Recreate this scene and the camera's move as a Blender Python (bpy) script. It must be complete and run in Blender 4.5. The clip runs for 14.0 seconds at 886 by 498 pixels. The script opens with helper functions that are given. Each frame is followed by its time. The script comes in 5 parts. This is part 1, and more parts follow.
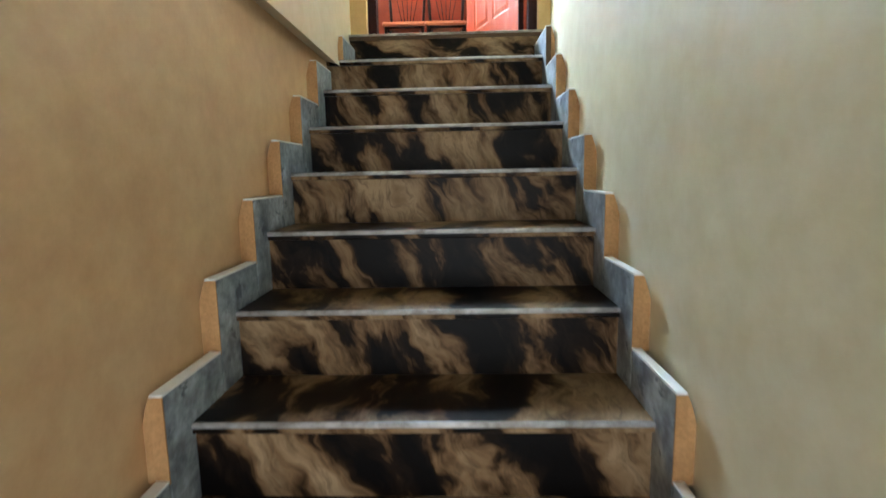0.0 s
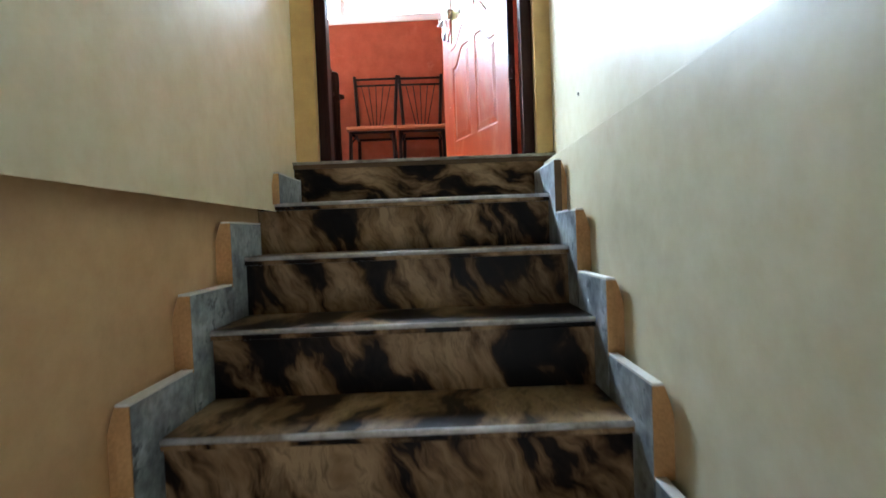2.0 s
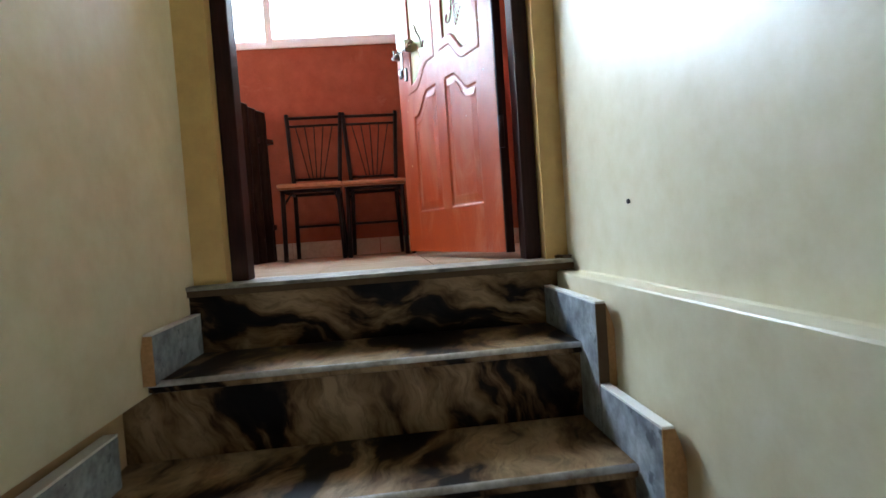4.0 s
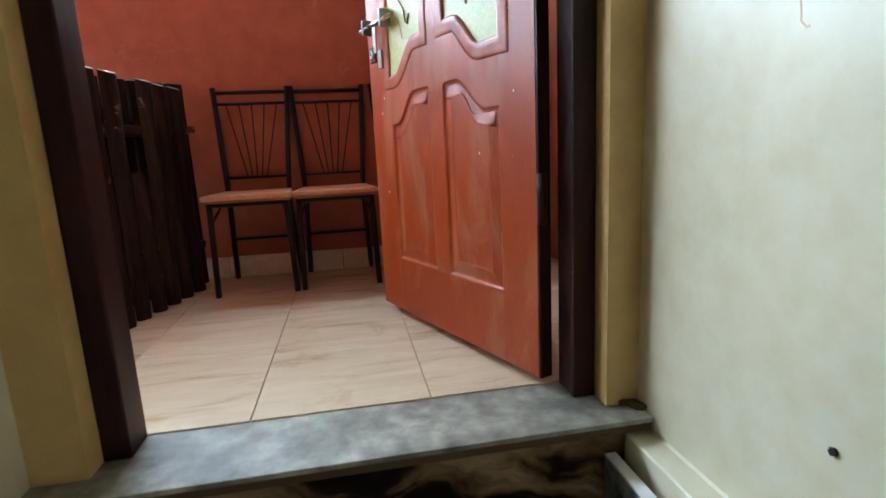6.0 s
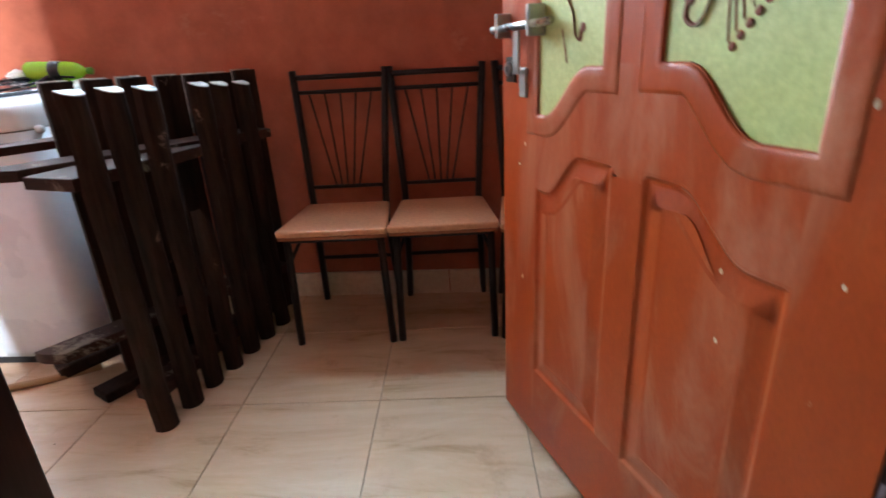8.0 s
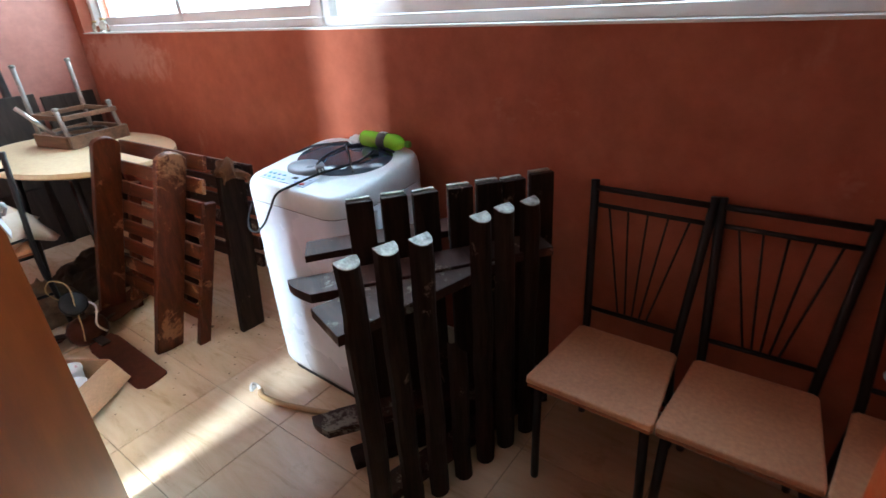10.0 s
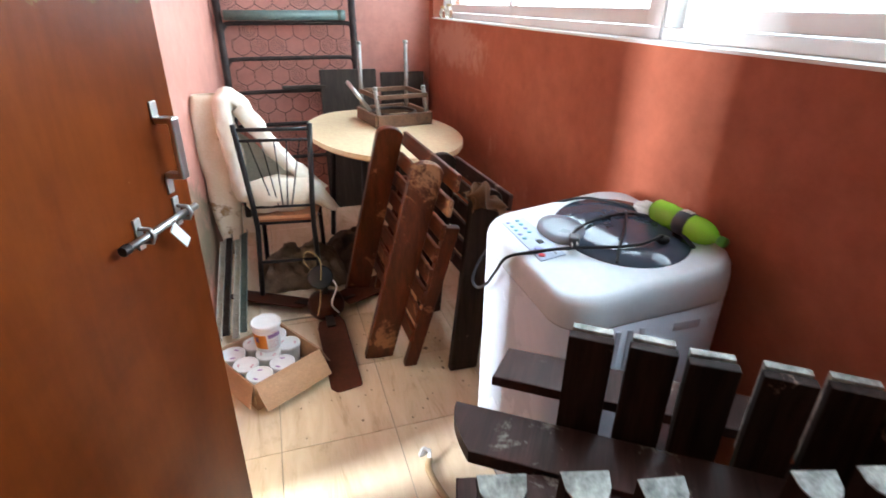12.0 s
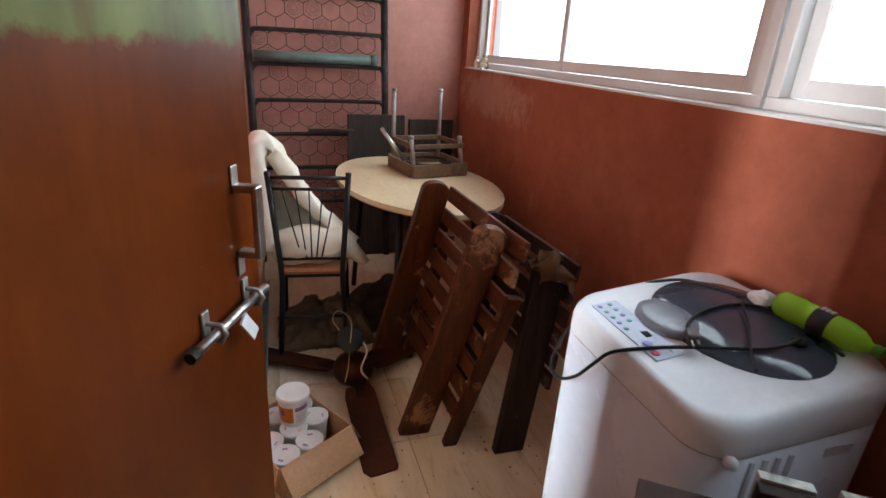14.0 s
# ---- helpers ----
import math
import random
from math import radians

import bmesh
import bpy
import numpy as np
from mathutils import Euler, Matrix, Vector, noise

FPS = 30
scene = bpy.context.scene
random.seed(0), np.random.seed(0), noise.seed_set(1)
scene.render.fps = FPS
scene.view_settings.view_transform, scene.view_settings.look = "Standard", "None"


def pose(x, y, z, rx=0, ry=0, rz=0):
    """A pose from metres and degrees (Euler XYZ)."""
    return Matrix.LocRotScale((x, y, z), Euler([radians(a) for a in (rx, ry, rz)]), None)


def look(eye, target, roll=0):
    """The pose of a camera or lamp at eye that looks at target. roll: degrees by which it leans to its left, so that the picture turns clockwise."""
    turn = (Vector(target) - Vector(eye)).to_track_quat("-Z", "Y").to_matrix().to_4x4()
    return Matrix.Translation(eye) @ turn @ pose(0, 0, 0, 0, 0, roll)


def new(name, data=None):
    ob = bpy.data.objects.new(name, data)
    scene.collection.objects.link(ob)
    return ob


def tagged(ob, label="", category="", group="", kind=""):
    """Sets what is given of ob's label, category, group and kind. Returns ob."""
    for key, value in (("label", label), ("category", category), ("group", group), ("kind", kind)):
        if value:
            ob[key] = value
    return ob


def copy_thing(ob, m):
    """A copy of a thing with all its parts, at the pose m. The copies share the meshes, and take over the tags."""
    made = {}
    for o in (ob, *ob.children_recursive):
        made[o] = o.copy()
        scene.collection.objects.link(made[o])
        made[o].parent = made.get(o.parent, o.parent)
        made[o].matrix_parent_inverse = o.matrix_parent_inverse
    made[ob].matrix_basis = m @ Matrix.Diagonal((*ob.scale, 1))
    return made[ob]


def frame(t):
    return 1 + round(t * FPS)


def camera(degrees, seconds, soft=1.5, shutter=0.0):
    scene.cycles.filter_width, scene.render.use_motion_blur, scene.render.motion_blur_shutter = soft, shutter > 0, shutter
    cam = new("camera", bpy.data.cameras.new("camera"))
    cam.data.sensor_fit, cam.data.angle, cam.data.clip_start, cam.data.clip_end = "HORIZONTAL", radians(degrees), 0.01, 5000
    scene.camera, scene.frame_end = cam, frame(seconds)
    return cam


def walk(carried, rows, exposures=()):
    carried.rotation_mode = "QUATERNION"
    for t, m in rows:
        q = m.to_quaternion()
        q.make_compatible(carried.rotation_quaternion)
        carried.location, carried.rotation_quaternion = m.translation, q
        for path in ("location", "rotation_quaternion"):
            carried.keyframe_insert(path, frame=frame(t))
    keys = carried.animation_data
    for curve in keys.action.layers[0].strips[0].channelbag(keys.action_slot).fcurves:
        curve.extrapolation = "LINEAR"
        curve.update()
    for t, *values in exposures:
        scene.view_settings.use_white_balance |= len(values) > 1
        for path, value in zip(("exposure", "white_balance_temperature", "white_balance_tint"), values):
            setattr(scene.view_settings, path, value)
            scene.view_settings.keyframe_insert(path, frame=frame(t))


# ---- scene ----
cam = camera(81.0, 14.0, shutter=0.35)
PATH = [
    (0, (-0.009, -3.086, -0.812), (-0.075, -1.108, -1.101), -1.1),
    (0.5, (-0.029, -2.856, -0.705), (-0.095, -0.867, -0.908), -1.8),
    (1, (-0.021, -2.672, -0.606), (-0.056, -0.676, -0.739), -3.4),
    (1.5, (0.045, -2.442, -0.468), (-0.005, -0.445, -0.578), -3.6),
    (2, (0.007, -2.26, -0.346), (0.015, -0.261, -0.404), -2.2),
    (2.5, (-0.055, -2.023, -0.217), (0.007, -0.024, -0.244), -1.5),
    (3, (-0.066, -1.857, -0.127), (0.083, 0.136, -0.208), -2.4),
    (3.5, (-0.017, -1.683, 0.078), (0.136, 0.309, -0.012), -3.7),
    (3.7, (-0.042, -1.619, 0.096), (0.136, 0.372, 0.035), -3.9),
    (5.8, (-0.043, -0.86, 0.509), (0.255, 1.087, 0.161), -3.1),
    (6, (-0.04, -0.815, 0.558), (0.301, 1.121, 0.186), -2.8),
    (6.5, (-0.005, -0.65, 0.622), (0.345, 1.272, 0.19), -3.5),
    (7, (-0.021, -0.473, 0.753), (0.252, 1.443, 0.249), -4.1),
    (7.5, (-0.051, -0.283, 0.797), (0.081, 1.639, 0.261), -4.3),
    (8, (-0.043, -0.142, 0.923), (-0.11, 1.727, 0.213), -3.1),
    (8.2, (-0.04, -0.086, 0.99), (-0.264, 1.763, 0.262), -2.9),
    (10.3, (-0.095, 0.393, 1.406), (-1.273, 1.752, 0.531), -2.3),
    (10.5, (-0.125, 0.429, 1.4), (-1.349, 1.753, 0.536), -0.9),
    (11, (-0.306, 0.56, 1.385), (-1.711, 1.689, 0.519), 1.9),
    (11.5, (-0.401, 0.706, 1.398), (-1.971, 1.563, 0.503), 2.7),
    (12, (-0.475, 0.803, 1.405), (-2.194, 1.362, 0.548), 0.8),
    (12.5, (-0.499, 0.836, 1.41), (-2.293, 1.245, 0.627), 0.2),
    (13, (-0.509, 0.813, 1.399), (-2.322, 1.227, 0.664), 1.0),
    (13.5, (-0.595, 0.745, 1.405), (-2.391, 1.231, 0.672), 2.1),
    (14, (-0.741, 0.65, 1.416), (-2.508, 1.253, 0.699), 3.6),
]
EXPOSURES = [(0.0, 2.45, 5400, 7), (0.5, 2.35, 5350, 7), (1.0, 1.9, 5350, 8), (1.5, 1.8, 5350, 8), (2.5, 1.25, 5500, 10), (3.5, 0.9, 5550, 11), (6.0, 0.45, 5550, 8), (6.5, 0.3, 5500, 8), (7.0, 0.1, 5150, 6), (7.5, 0.4, 4950, 4),
             (8.0, 0.25, 5600, 7), (8.2, 0.25, 5600, 7), (10.3, -0.7, 5300, 2), (11.5, -0.7, 5500, 4), (12.0, -0.45, 5700, 6), (12.5, -0.82, 5850, 9), (13.5, -1.13, 6100, 13), (14.0, -1.55, 6200, 13)]
walk(cam, [(t, look(eye, target, roll)) for t, eye, target, roll in PATH], EXPOSURES)

# ---- light ----
world = bpy.data.worlds.new("sky")
world.use_nodes = True
scene.world = world
wn = world.node_tree.nodes
sky = wn.new("ShaderNodeTexSky")
sky.sky_type, sky.sun_disc = "NISHITA", False
sky.sun_elevation, sky.sun_rotation, sky.dust_density = radians(50), radians(200), 4.0
wn["Background"].inputs["Strength"].default_value = 0.12
world.node_tree.links.new(sky.outputs["Color"], wn["Background"].inputs["Color"])

sun = new("sun", bpy.data.lights.new("sun", "SUN"))
sun.data.energy, sun.data.angle, sun.data.color = 1.2, radians(12), (1.0, 0.95, 0.88)
sun.matrix_world = look((0, -3, 8), (0, 0, 0))


def yi(x):
    """Room face of the door wall."""
    return 0.285 - 0.045 * x


def yw(x):
    """Room face of the window wall."""
    return 1.79 - 0.039 * x


WALL_YAW = math.degrees(math.atan(-0.039))


def area(name, eye, target, w, h, energy, color, spread=180):
    ob = new(name, bpy.data.lights.new(name, "AREA"))
    ob.data.shape, ob.data.size, ob.data.size_y = "RECTANGLE", w, h
    ob.data.energy, ob.data.color = energy, color
    ob.data.spread = radians(spread)
    ob.matrix_world = look(eye, target)
    return ob


# daylight standing in the long window and in the small window of the next room
area("window_daylight", (-2.35, yw(-2.35) + 0.22, 1.82), (-2.35 - 0.039 * 2, yw(-2.35) + 0.22 - 2, 1.75), 3.90, 0.95, 175, (0.84, 0.95, 1.0))
area("side_window_daylight", (-1.66, -1.56, 1.35), (-1.68, 1.0, 1.0), 0.52, 1.1, 700, (1.0, 0.99, 0.97))
# added fill lamp in an assumed doorway below, brightens the near stair walls
area("hall_daylight", (0.1, -5.9, -1.3), (0.0, 0.0, -0.8), 1.3, 1.9, 11, (1.0, 0.94, 0.84))

# ---- materials ----


def nodes_of(name):
    m = bpy.data.materials.new(name)
    m.use_nodes = True
    return m, m.node_tree.nodes, m.node_tree.links, m.node_tree.nodes["Principled BSDF"]


def coords(n, l, space="Object", scale=(1, 1, 1), shift=True):
    tc = n.new("ShaderNodeTexCoord")
    mp = n.new("ShaderNodeMapping")
    mp.inputs["Scale"].default_value = scale
    l.new(tc.outputs[space], mp.inputs["Vector"])
    if shift:
        oi = n.new("ShaderNodeObjectInfo")
        mul = n.new("ShaderNodeMath")
        mul.operation = "MULTIPLY"
        mul.inputs[1].default_value = 37.0
        l.new(oi.outputs["Random"], mul.inputs[0])
        cx = n.new("ShaderNodeCombineXYZ")
        l.new(mul.outputs[0], cx.inputs[0])
        l.new(mul.outputs[0], cx.inputs[1])
        l.new(cx.outputs[0], mp.inputs["Location"])
    return mp.outputs["Vector"]


def noise_node(n, l, vec, scale, detail=4, rough=0.6, distortion=0.0):
    t = n.new("ShaderNodeTexNoise")
    t.inputs["Scale"].default_value, t.inputs["Detail"].default_value = scale, detail
    t.inputs["Roughness"].default_value, t.inputs["Distortion"].default_value = rough, distortion
    l.new(vec, t.inputs["Vector"])
    return t.outputs["Fac"]


def ramp(n, l, fac, stops):
    r = n.new("ShaderNodeValToRGB")
    els = r.color_ramp.elements
    while len(els) < len(stops):
        els.new(0.5)
    for e, (p, c) in zip(els, stops):
        e.position, e.color = p, (*c, 1) if len(c) == 3 else c
    l.new(fac, r.inputs["Fac"])
    return r.outputs["Color"]


def mix(n, l, fac, a, b, mode="MIX"):
    x = n.new("ShaderNodeMix")
    x.data_type, x.blend_type = "RGBA", mode
    if isinstance(fac, float):
        x.inputs["Factor"].default_value = fac
    else:
        l.new(fac, x.inputs["Factor"])
    for sock, v in ((x.inputs["A"], a), (x.inputs["B"], b)):
        if isinstance(v, tuple):
            sock.default_value = (*v, 1)
        else:
            l.new(v, sock)
    return x.outputs["Result"]


def bump(n, l, bsdf, height, strength, distance=0.004):
    b = n.new("ShaderNodeBump")
    b.inputs["Strength"].default_value, b.inputs["Distance"].default_value = strength, distance
    l.new(height, b.inputs["Height"])
    l.new(b.outputs["Normal"], bsdf.inputs["Normal"])


def surface(name, dark, light, scale=3.0, rough=0.6, metal=0.0, grain=60.0, grain_amount=0.25, bump_s=0.15,
            stretch=(1, 1, 1), rough_var=0.15, spots=None, spot_scale=9.0, spot_cut=0.66, space="Object", shift=True, haze=None):
    """Two-tone stained surface with fine grain, uneven gloss and optional worn spots."""
    m, n, l, b = nodes_of(name)
    v = coords(n, l, space, stretch, shift)
    big = noise_node(n, l, v, scale, 5)
    fine = noise_node(n, l, v, grain, 3)
    col = ramp(n, l, big, [(0.3, dark), (0.7, light)])
    col = mix(n, l, grain_amount, col, ramp(n, l, fine, [(0.3, (0.25, 0.25, 0.25)), (0.7, (0.85, 0.85, 0.85))]), "OVERLAY")
    if spots:
        s = noise_node(n, l, v, spot_scale, 6, 0.7)
        col = mix(n, l, ramp(n, l, s, [(spot_cut, (0, 0, 0)), (spot_cut + 0.05, (1, 1, 1))]), col, spots)
    if haze:
        plain_v = coords(n, l, space, (3.5, 3.5, 1.1), shift)
        hz = noise_node(n, l, plain_v, 1.5, 7, 0.68, 0.9)
        col = mix(n, l, ramp(n, l, hz, [(0.46, (0, 0, 0)), (0.70, (0.6, 0.6, 0.6))]), col, haze)
    l.new(col, b.inputs["Base Color"])
    rr = n.new("ShaderNodeMapRange")
    rr.inputs["To Min"].default_value, rr.inputs["To Max"].default_value = max(0.03, rough - rough_var), min(1, rough + rough_var)
    l.new(big, rr.inputs["Value"])
    l.new(rr.outputs["Result"], b.inputs["Roughness"])
    b.inputs["Metallic"].default_value = metal
    if bump_s:
        bump(n, l, b, fine, bump_s, 0.002)
    return m


def wood_material(name, dark, light, rough=0.45, along="z", wear=None, wear_cut=0.68, scale=1.0):
    """Grain that runs along one axis."""
    m, n, l, b = nodes_of(name)
    st = {"x": (1.2, 14, 14), "y": (14, 1.2, 14), "z": (14, 14, 1.2)}[along]
    v = coords(n, l, "Object", tuple(s * scale for s in st))
    v2 = coords(n, l, "Object", (1, 1, 1))
    g = noise_node(n, l, v, 1.6, 6, 0.65, 0.6)
    f = noise_node(n, l, v, 9.0, 4, 0.6)
    col = ramp(n, l, g, [(0.25, dark), (0.75, light)])
    col = mix(n, l, 0.3, col, ramp(n, l, f, [(0.35, (0.2, 0.2, 0.2)), (0.65, (0.8, 0.8, 0.8))]), "OVERLAY")
    if wear:
        s = noise_node(n, l, v2, 7.0, 7, 0.75, 0.4)
        col = mix(n, l, ramp(n, l, s, [(wear_cut, (0, 0, 0)), (wear_cut + 0.06, (1, 1, 1))]), col, wear)
    l.new(col, b.inputs["Base Color"])
    rr = n.new("ShaderNodeMapRange")
    rr.inputs["To Min"].default_value, rr.inputs["To Max"].default_value = rough - 0.1, rough + 0.2
    l.new(noise_node(n, l, v2, 4.0, 4), rr.inputs["Value"])
    l.new(rr.outputs["Result"], b.inputs["Roughness"])
    bump(n, l, b, f, 0.2, 0.002)
    return m


def marble_material(name="dark_marble", lean=24):
    """Dark brown stone with pale slanting bands."""
    m, n, l, b = nodes_of(name)
    v = coords(n, l, "Object", (1, 1, 1))
    warp = n.new("ShaderNodeTexNoise")
    warp.inputs["Scale"].default_value, warp.inputs["Detail"].default_value = 4.5, 3
    l.new(v, warp.inputs["Vector"])
    wv = n.new("ShaderNodeVectorMath")
    wv.operation = "MULTIPLY_ADD"
    wv.inputs[1].default_value = (0.20, 0.20, 0.20)
    l.new(warp.outputs["Color"], wv.inputs[0])
    l.new(v, wv.inputs[2])
    turn = n.new("ShaderNodeMapping")
    turn.inputs["Rotation"].default_value = (0, radians(lean), radians(10))
    l.new(wv.outputs["Vector"], turn.inputs["Vector"])
    mp = n.new("ShaderNodeMapping")
    mp.inputs["Scale"].default_value = (6.4, 2.4, 2.1)
    l.new(turn.outputs["Vector"], mp.inputs["Vector"])
    band = noise_node(n, l, mp.outputs["Vector"], 1.0, 5, 0.55, 0.25)
    col = ramp(n, l, band, [(0.40, (0.003, 0.002, 0.0015)), (0.462, (0.016, 0.009, 0.005)), (0.486, (0.088, 0.049, 0.021)), (0.525, (0.205, 0.128, 0.063)), (0.63, (0.37, 0.258, 0.145))])
    mp2 = n.new("ShaderNodeMapping")
    mp2.inputs["Scale"].default_value = (46.0, 14.0, 13.0)
    l.new(turn.outputs["Vector"], mp2.inputs["Vector"])
    fine = noise_node(n, l, mp2.outputs["Vector"], 1.0, 6, 0.7, 0.6)
    col = mix(n, l, 0.55, col, ramp(n, l, fine, [(0.34, (0.14, 0.12, 0.10)), (0.54, (1, 1, 1))]), "MULTIPLY")
    l.new(col, b.inputs["Base Color"])
    b.inputs["Roughness"].default_value = 0.42
    bump(n, l, b, fine, 0.05, 0.001)
    return m


def tile_material():
    m, n, l, b = nodes_of("pale_floor_stone")
    v = coords(n, l, "Object", (1, 1, 1))
    mp = n.new("ShaderNodeMapping")
    mp.inputs["Scale"].default_value = (2.0, 11.0, 1)
    mp.inputs["Rotation"].default_value = (0, 0, radians(12))
    l.new(v, mp.inputs["Vector"])
    vein = noise_node(n, l, mp.outputs["Vector"], 1.3, 6, 0.65, 0.7)
    col = ramp(n, l, vein, [(0.28, (0.50, 0.35, 0.20)), (0.42, (0.68, 0.53, 0.35)), (0.6, (0.75, 0.61, 0.43)), (0.8, (0.79, 0.68, 0.51))])
    dirt = noise_node(n, l, coords(n, l, "Object", (1, 1, 1)), 6, 6, 0.7)
    col = mix(n, l, ramp(n, l, dirt, [(0.58, (0, 0, 0)), (0.75, (0.5, 0.5, 0.5))]), col, (0.36, 0.22, 0.11))
    speck = noise_node(n, l, v, 45, 2, 0.5)
    col = mix(n, l, ramp(n, l, speck, [(0.775, (0, 0, 0)), (0.79, (0.8, 0.8, 0.8))]), col, (0.10, 0.05, 0.03))
    l.new(col, b.inputs["Base Color"])
    rr = n.new("ShaderNodeMapRange")
    rr.inputs["To Min"].default_value, rr.inputs["To Max"].default_value = 0.12, 0.34
    l.new(dirt, rr.inputs["Value"])
    l.new(rr.outputs["Result"], b.inputs["Roughness"])
    return m


def wall_material(name, dark, light, patch, patch_cut=0.66, rough=0.6, stains=()):
    """Old wall paint: broad fading, roller texture, scuffed pale patches."""
    m, n, l, b = nodes_of(name)
    v = coords(n, l, "Object", (1, 1, 1), False)
    big = noise_node(n, l, v, 1.4, 4, 0.55)
    mid = noise_node(n, l, v, 11, 5, 0.7)
    fine = noise_node(n, l, v, 260, 2, 0.5)
    col = ramp(n, l, big, [(0.3, dark), (0.72, light)])
    col = mix(n, l, 0.34, col, ramp(n, l, mid, [(0.3, (0.33, 0.33, 0.33)), (0.7, (0.72, 0.72, 0.72))]), "OVERLAY")
    blot = noise_node(n, l, v, 2.3, 8, 0.72, 0.3)
    col = mix(n, l, ramp(n, l, blot, [(patch_cut, (0, 0, 0)), (patch_cut + 0.12, (0.55, 0.55, 0.55))]), col, patch)
    for place, reach, tint in stains:
        mp = n.new("ShaderNodeMapping")
        mp.vector_type = "TEXTURE"
        mp.inputs["Location"].default_value, mp.inputs["Scale"].default_value = place, reach
        l.new(v, mp.inputs["Vector"])
        ln = n.new("ShaderNodeVectorMath")
        ln.operation = "LENGTH"
        l.new(mp.outputs["Vector"], ln.inputs[0])
        rag = noise_node(n, l, v, 9.0, 7, 0.75, 0.6)
        add = n.new("ShaderNodeMath")
        add.operation = "MULTIPLY_ADD"
        add.inputs[1].default_value = 1.9
        l.new(rag, add.inputs[0])
        l.new(ln.outputs["Value"], add.inputs[2])
        mr = n.new("ShaderNodeMapRange")
        mr.inputs["From Min"].default_value, mr.inputs["From Max"].default_value = 1.75, 1.35
        mr.inputs["To Max"].default_value = 0.75
        l.new(add.outputs[0], mr.inputs["Value"])
        col = mix(n, l, mr.outputs["Result"], col, tint)
    l.new(col, b.inputs["Base Color"])
    b.inputs["Roughness"].default_value = rough
    bump(n, l, b, mix(n, l, 0.4, fine, mid), 0.2, 0.0015)
    return m


def veneer_material():
    """Brown door veneer, varnished, green paint with a ragged edge on the upper third."""
    m, n, l, b = nodes_of("brown_veneer")
    v = coords(n, l, "Object", (6, 6, 0.9))
    g = noise_node(n, l, v, 1.1, 7, 0.65, 1.6)
    f = noise_node(n, l, v, 9, 4, 0.6)
    col = ramp(n, l, g, [(0.25, (0.092, 0.017, 0.0025)), (0.55, (0.118, 0.024, 0.0035)), (0.8, (0.142, 0.032, 0.005))])
    col = mix(n, l, 0.18, col, ramp(n, l, f, [(0.35, (0.38, 0.38, 0.38)), (0.65, (0.62, 0.62, 0.62))]), "OVERLAY")
    flat = coords(n, l, "Object", (1, 1, 1), False)
    scuff = noise_node(n, l, flat, 26, 5, 0.75)
    col = mix(n, l, ramp(n, l, scuff, [(0.685, (0, 0, 0)), (0.73, (0.8, 0.8, 0.8))]), col, (0.34, 0.19, 0.10))
    sep = n.new("ShaderNodeSeparateXYZ")
    l.new(flat, sep.inputs[0])
    rag = noise_node(n, l, flat, 16.0, 6, 0.7)
    add = n.new("ShaderNodeMath")
    add.operation = "MULTIPLY_ADD"
    add.inputs[1].default_value = 0.07
    l.new(rag, add.inputs[0])
    l.new(sep.outputs["Z"], add.inputs[2])
    mr = n.new("ShaderNodeMapRange")
    mr.inputs["From Min"].default_value, mr.inputs["From Max"].default_value = 1.425, 1.440
    l.new(add.outputs[0], mr.inputs["Value"])
    mp = n.new("ShaderNodeMapping")
    mp.inputs["Scale"].default_value = (7, 7, 2.2)
    l.new(flat, mp.inputs["Vector"])
    blot = noise_node(n, l, mp.outputs["Vector"], 1.0, 4, 0.55)
    green = ramp(n, l, blot, [(0.40, (0.10, 0.065, 0.012)), (0.47, (0.115, 0.120, 0.026)), (0.65, (0.17, 0.175, 0.048))])
    col = mix(n, l, mr.outputs["Result"], col, green)
    cloud = noise_node(n, l, flat, 5.0, 5, 0.6)
    broad = noise_node(n, l, flat, 2.3, 6, 0.62, 0.5)
    col = mix(n, l, 0.38, col, ramp(n, l, cloud, [(0.34, (0.32, 0.27, 0.24)), (0.64, (1, 1, 1))]), "MULTIPLY")
    col = mix(n, l, 0.42, col, ramp(n, l, broad, [(0.36, (0.36, 0.33, 0.31)), (0.60, (1, 1, 1))]), "MULTIPLY")
    l.new(col, b.inputs["Base Color"])
    b.inputs["Roughness"].default_value = 0.34
    bump(n, l, b, f, 0.08, 0.001)
    return m


def plain(name, col, rough=0.5, metal=0.0, **kw):
    d = tuple(c * 0.8 for c in col)
    return surface(name, d, col, scale=kw.pop("scale", 5.0), rough=rough, metal=metal, grain_amount=kw.pop("grain_amount", 0.12), bump_s=kw.pop("bump_s", 0.06), **kw)


M_CREAM = wall_material("cream_wall_paint", (0.64, 0.58, 0.40), (0.75, 0.69, 0.50), (0.72, 0.68, 0.52), 0.66, 0.36)
# the lower left wall's warm shade put into the paint colour as ochre
M_OCHRE = wall_material("shade_toned_ochre_paint", (0.57, 0.365, 0.185), (0.67, 0.455, 0.25), (0.60, 0.46, 0.27), 0.66, 0.5)
M_YELLOW = wall_material("yellow_ochre_wall_paint", (0.55, 0.36, 0.12), (0.64, 0.44, 0.17), (0.60, 0.46, 0.22), 0.66, 0.45)
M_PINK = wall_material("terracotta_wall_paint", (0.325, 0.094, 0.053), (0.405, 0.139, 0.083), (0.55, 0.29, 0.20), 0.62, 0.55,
                       # ragged paler oval below the sill near the far corner
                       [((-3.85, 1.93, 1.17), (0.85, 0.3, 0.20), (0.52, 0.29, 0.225))])
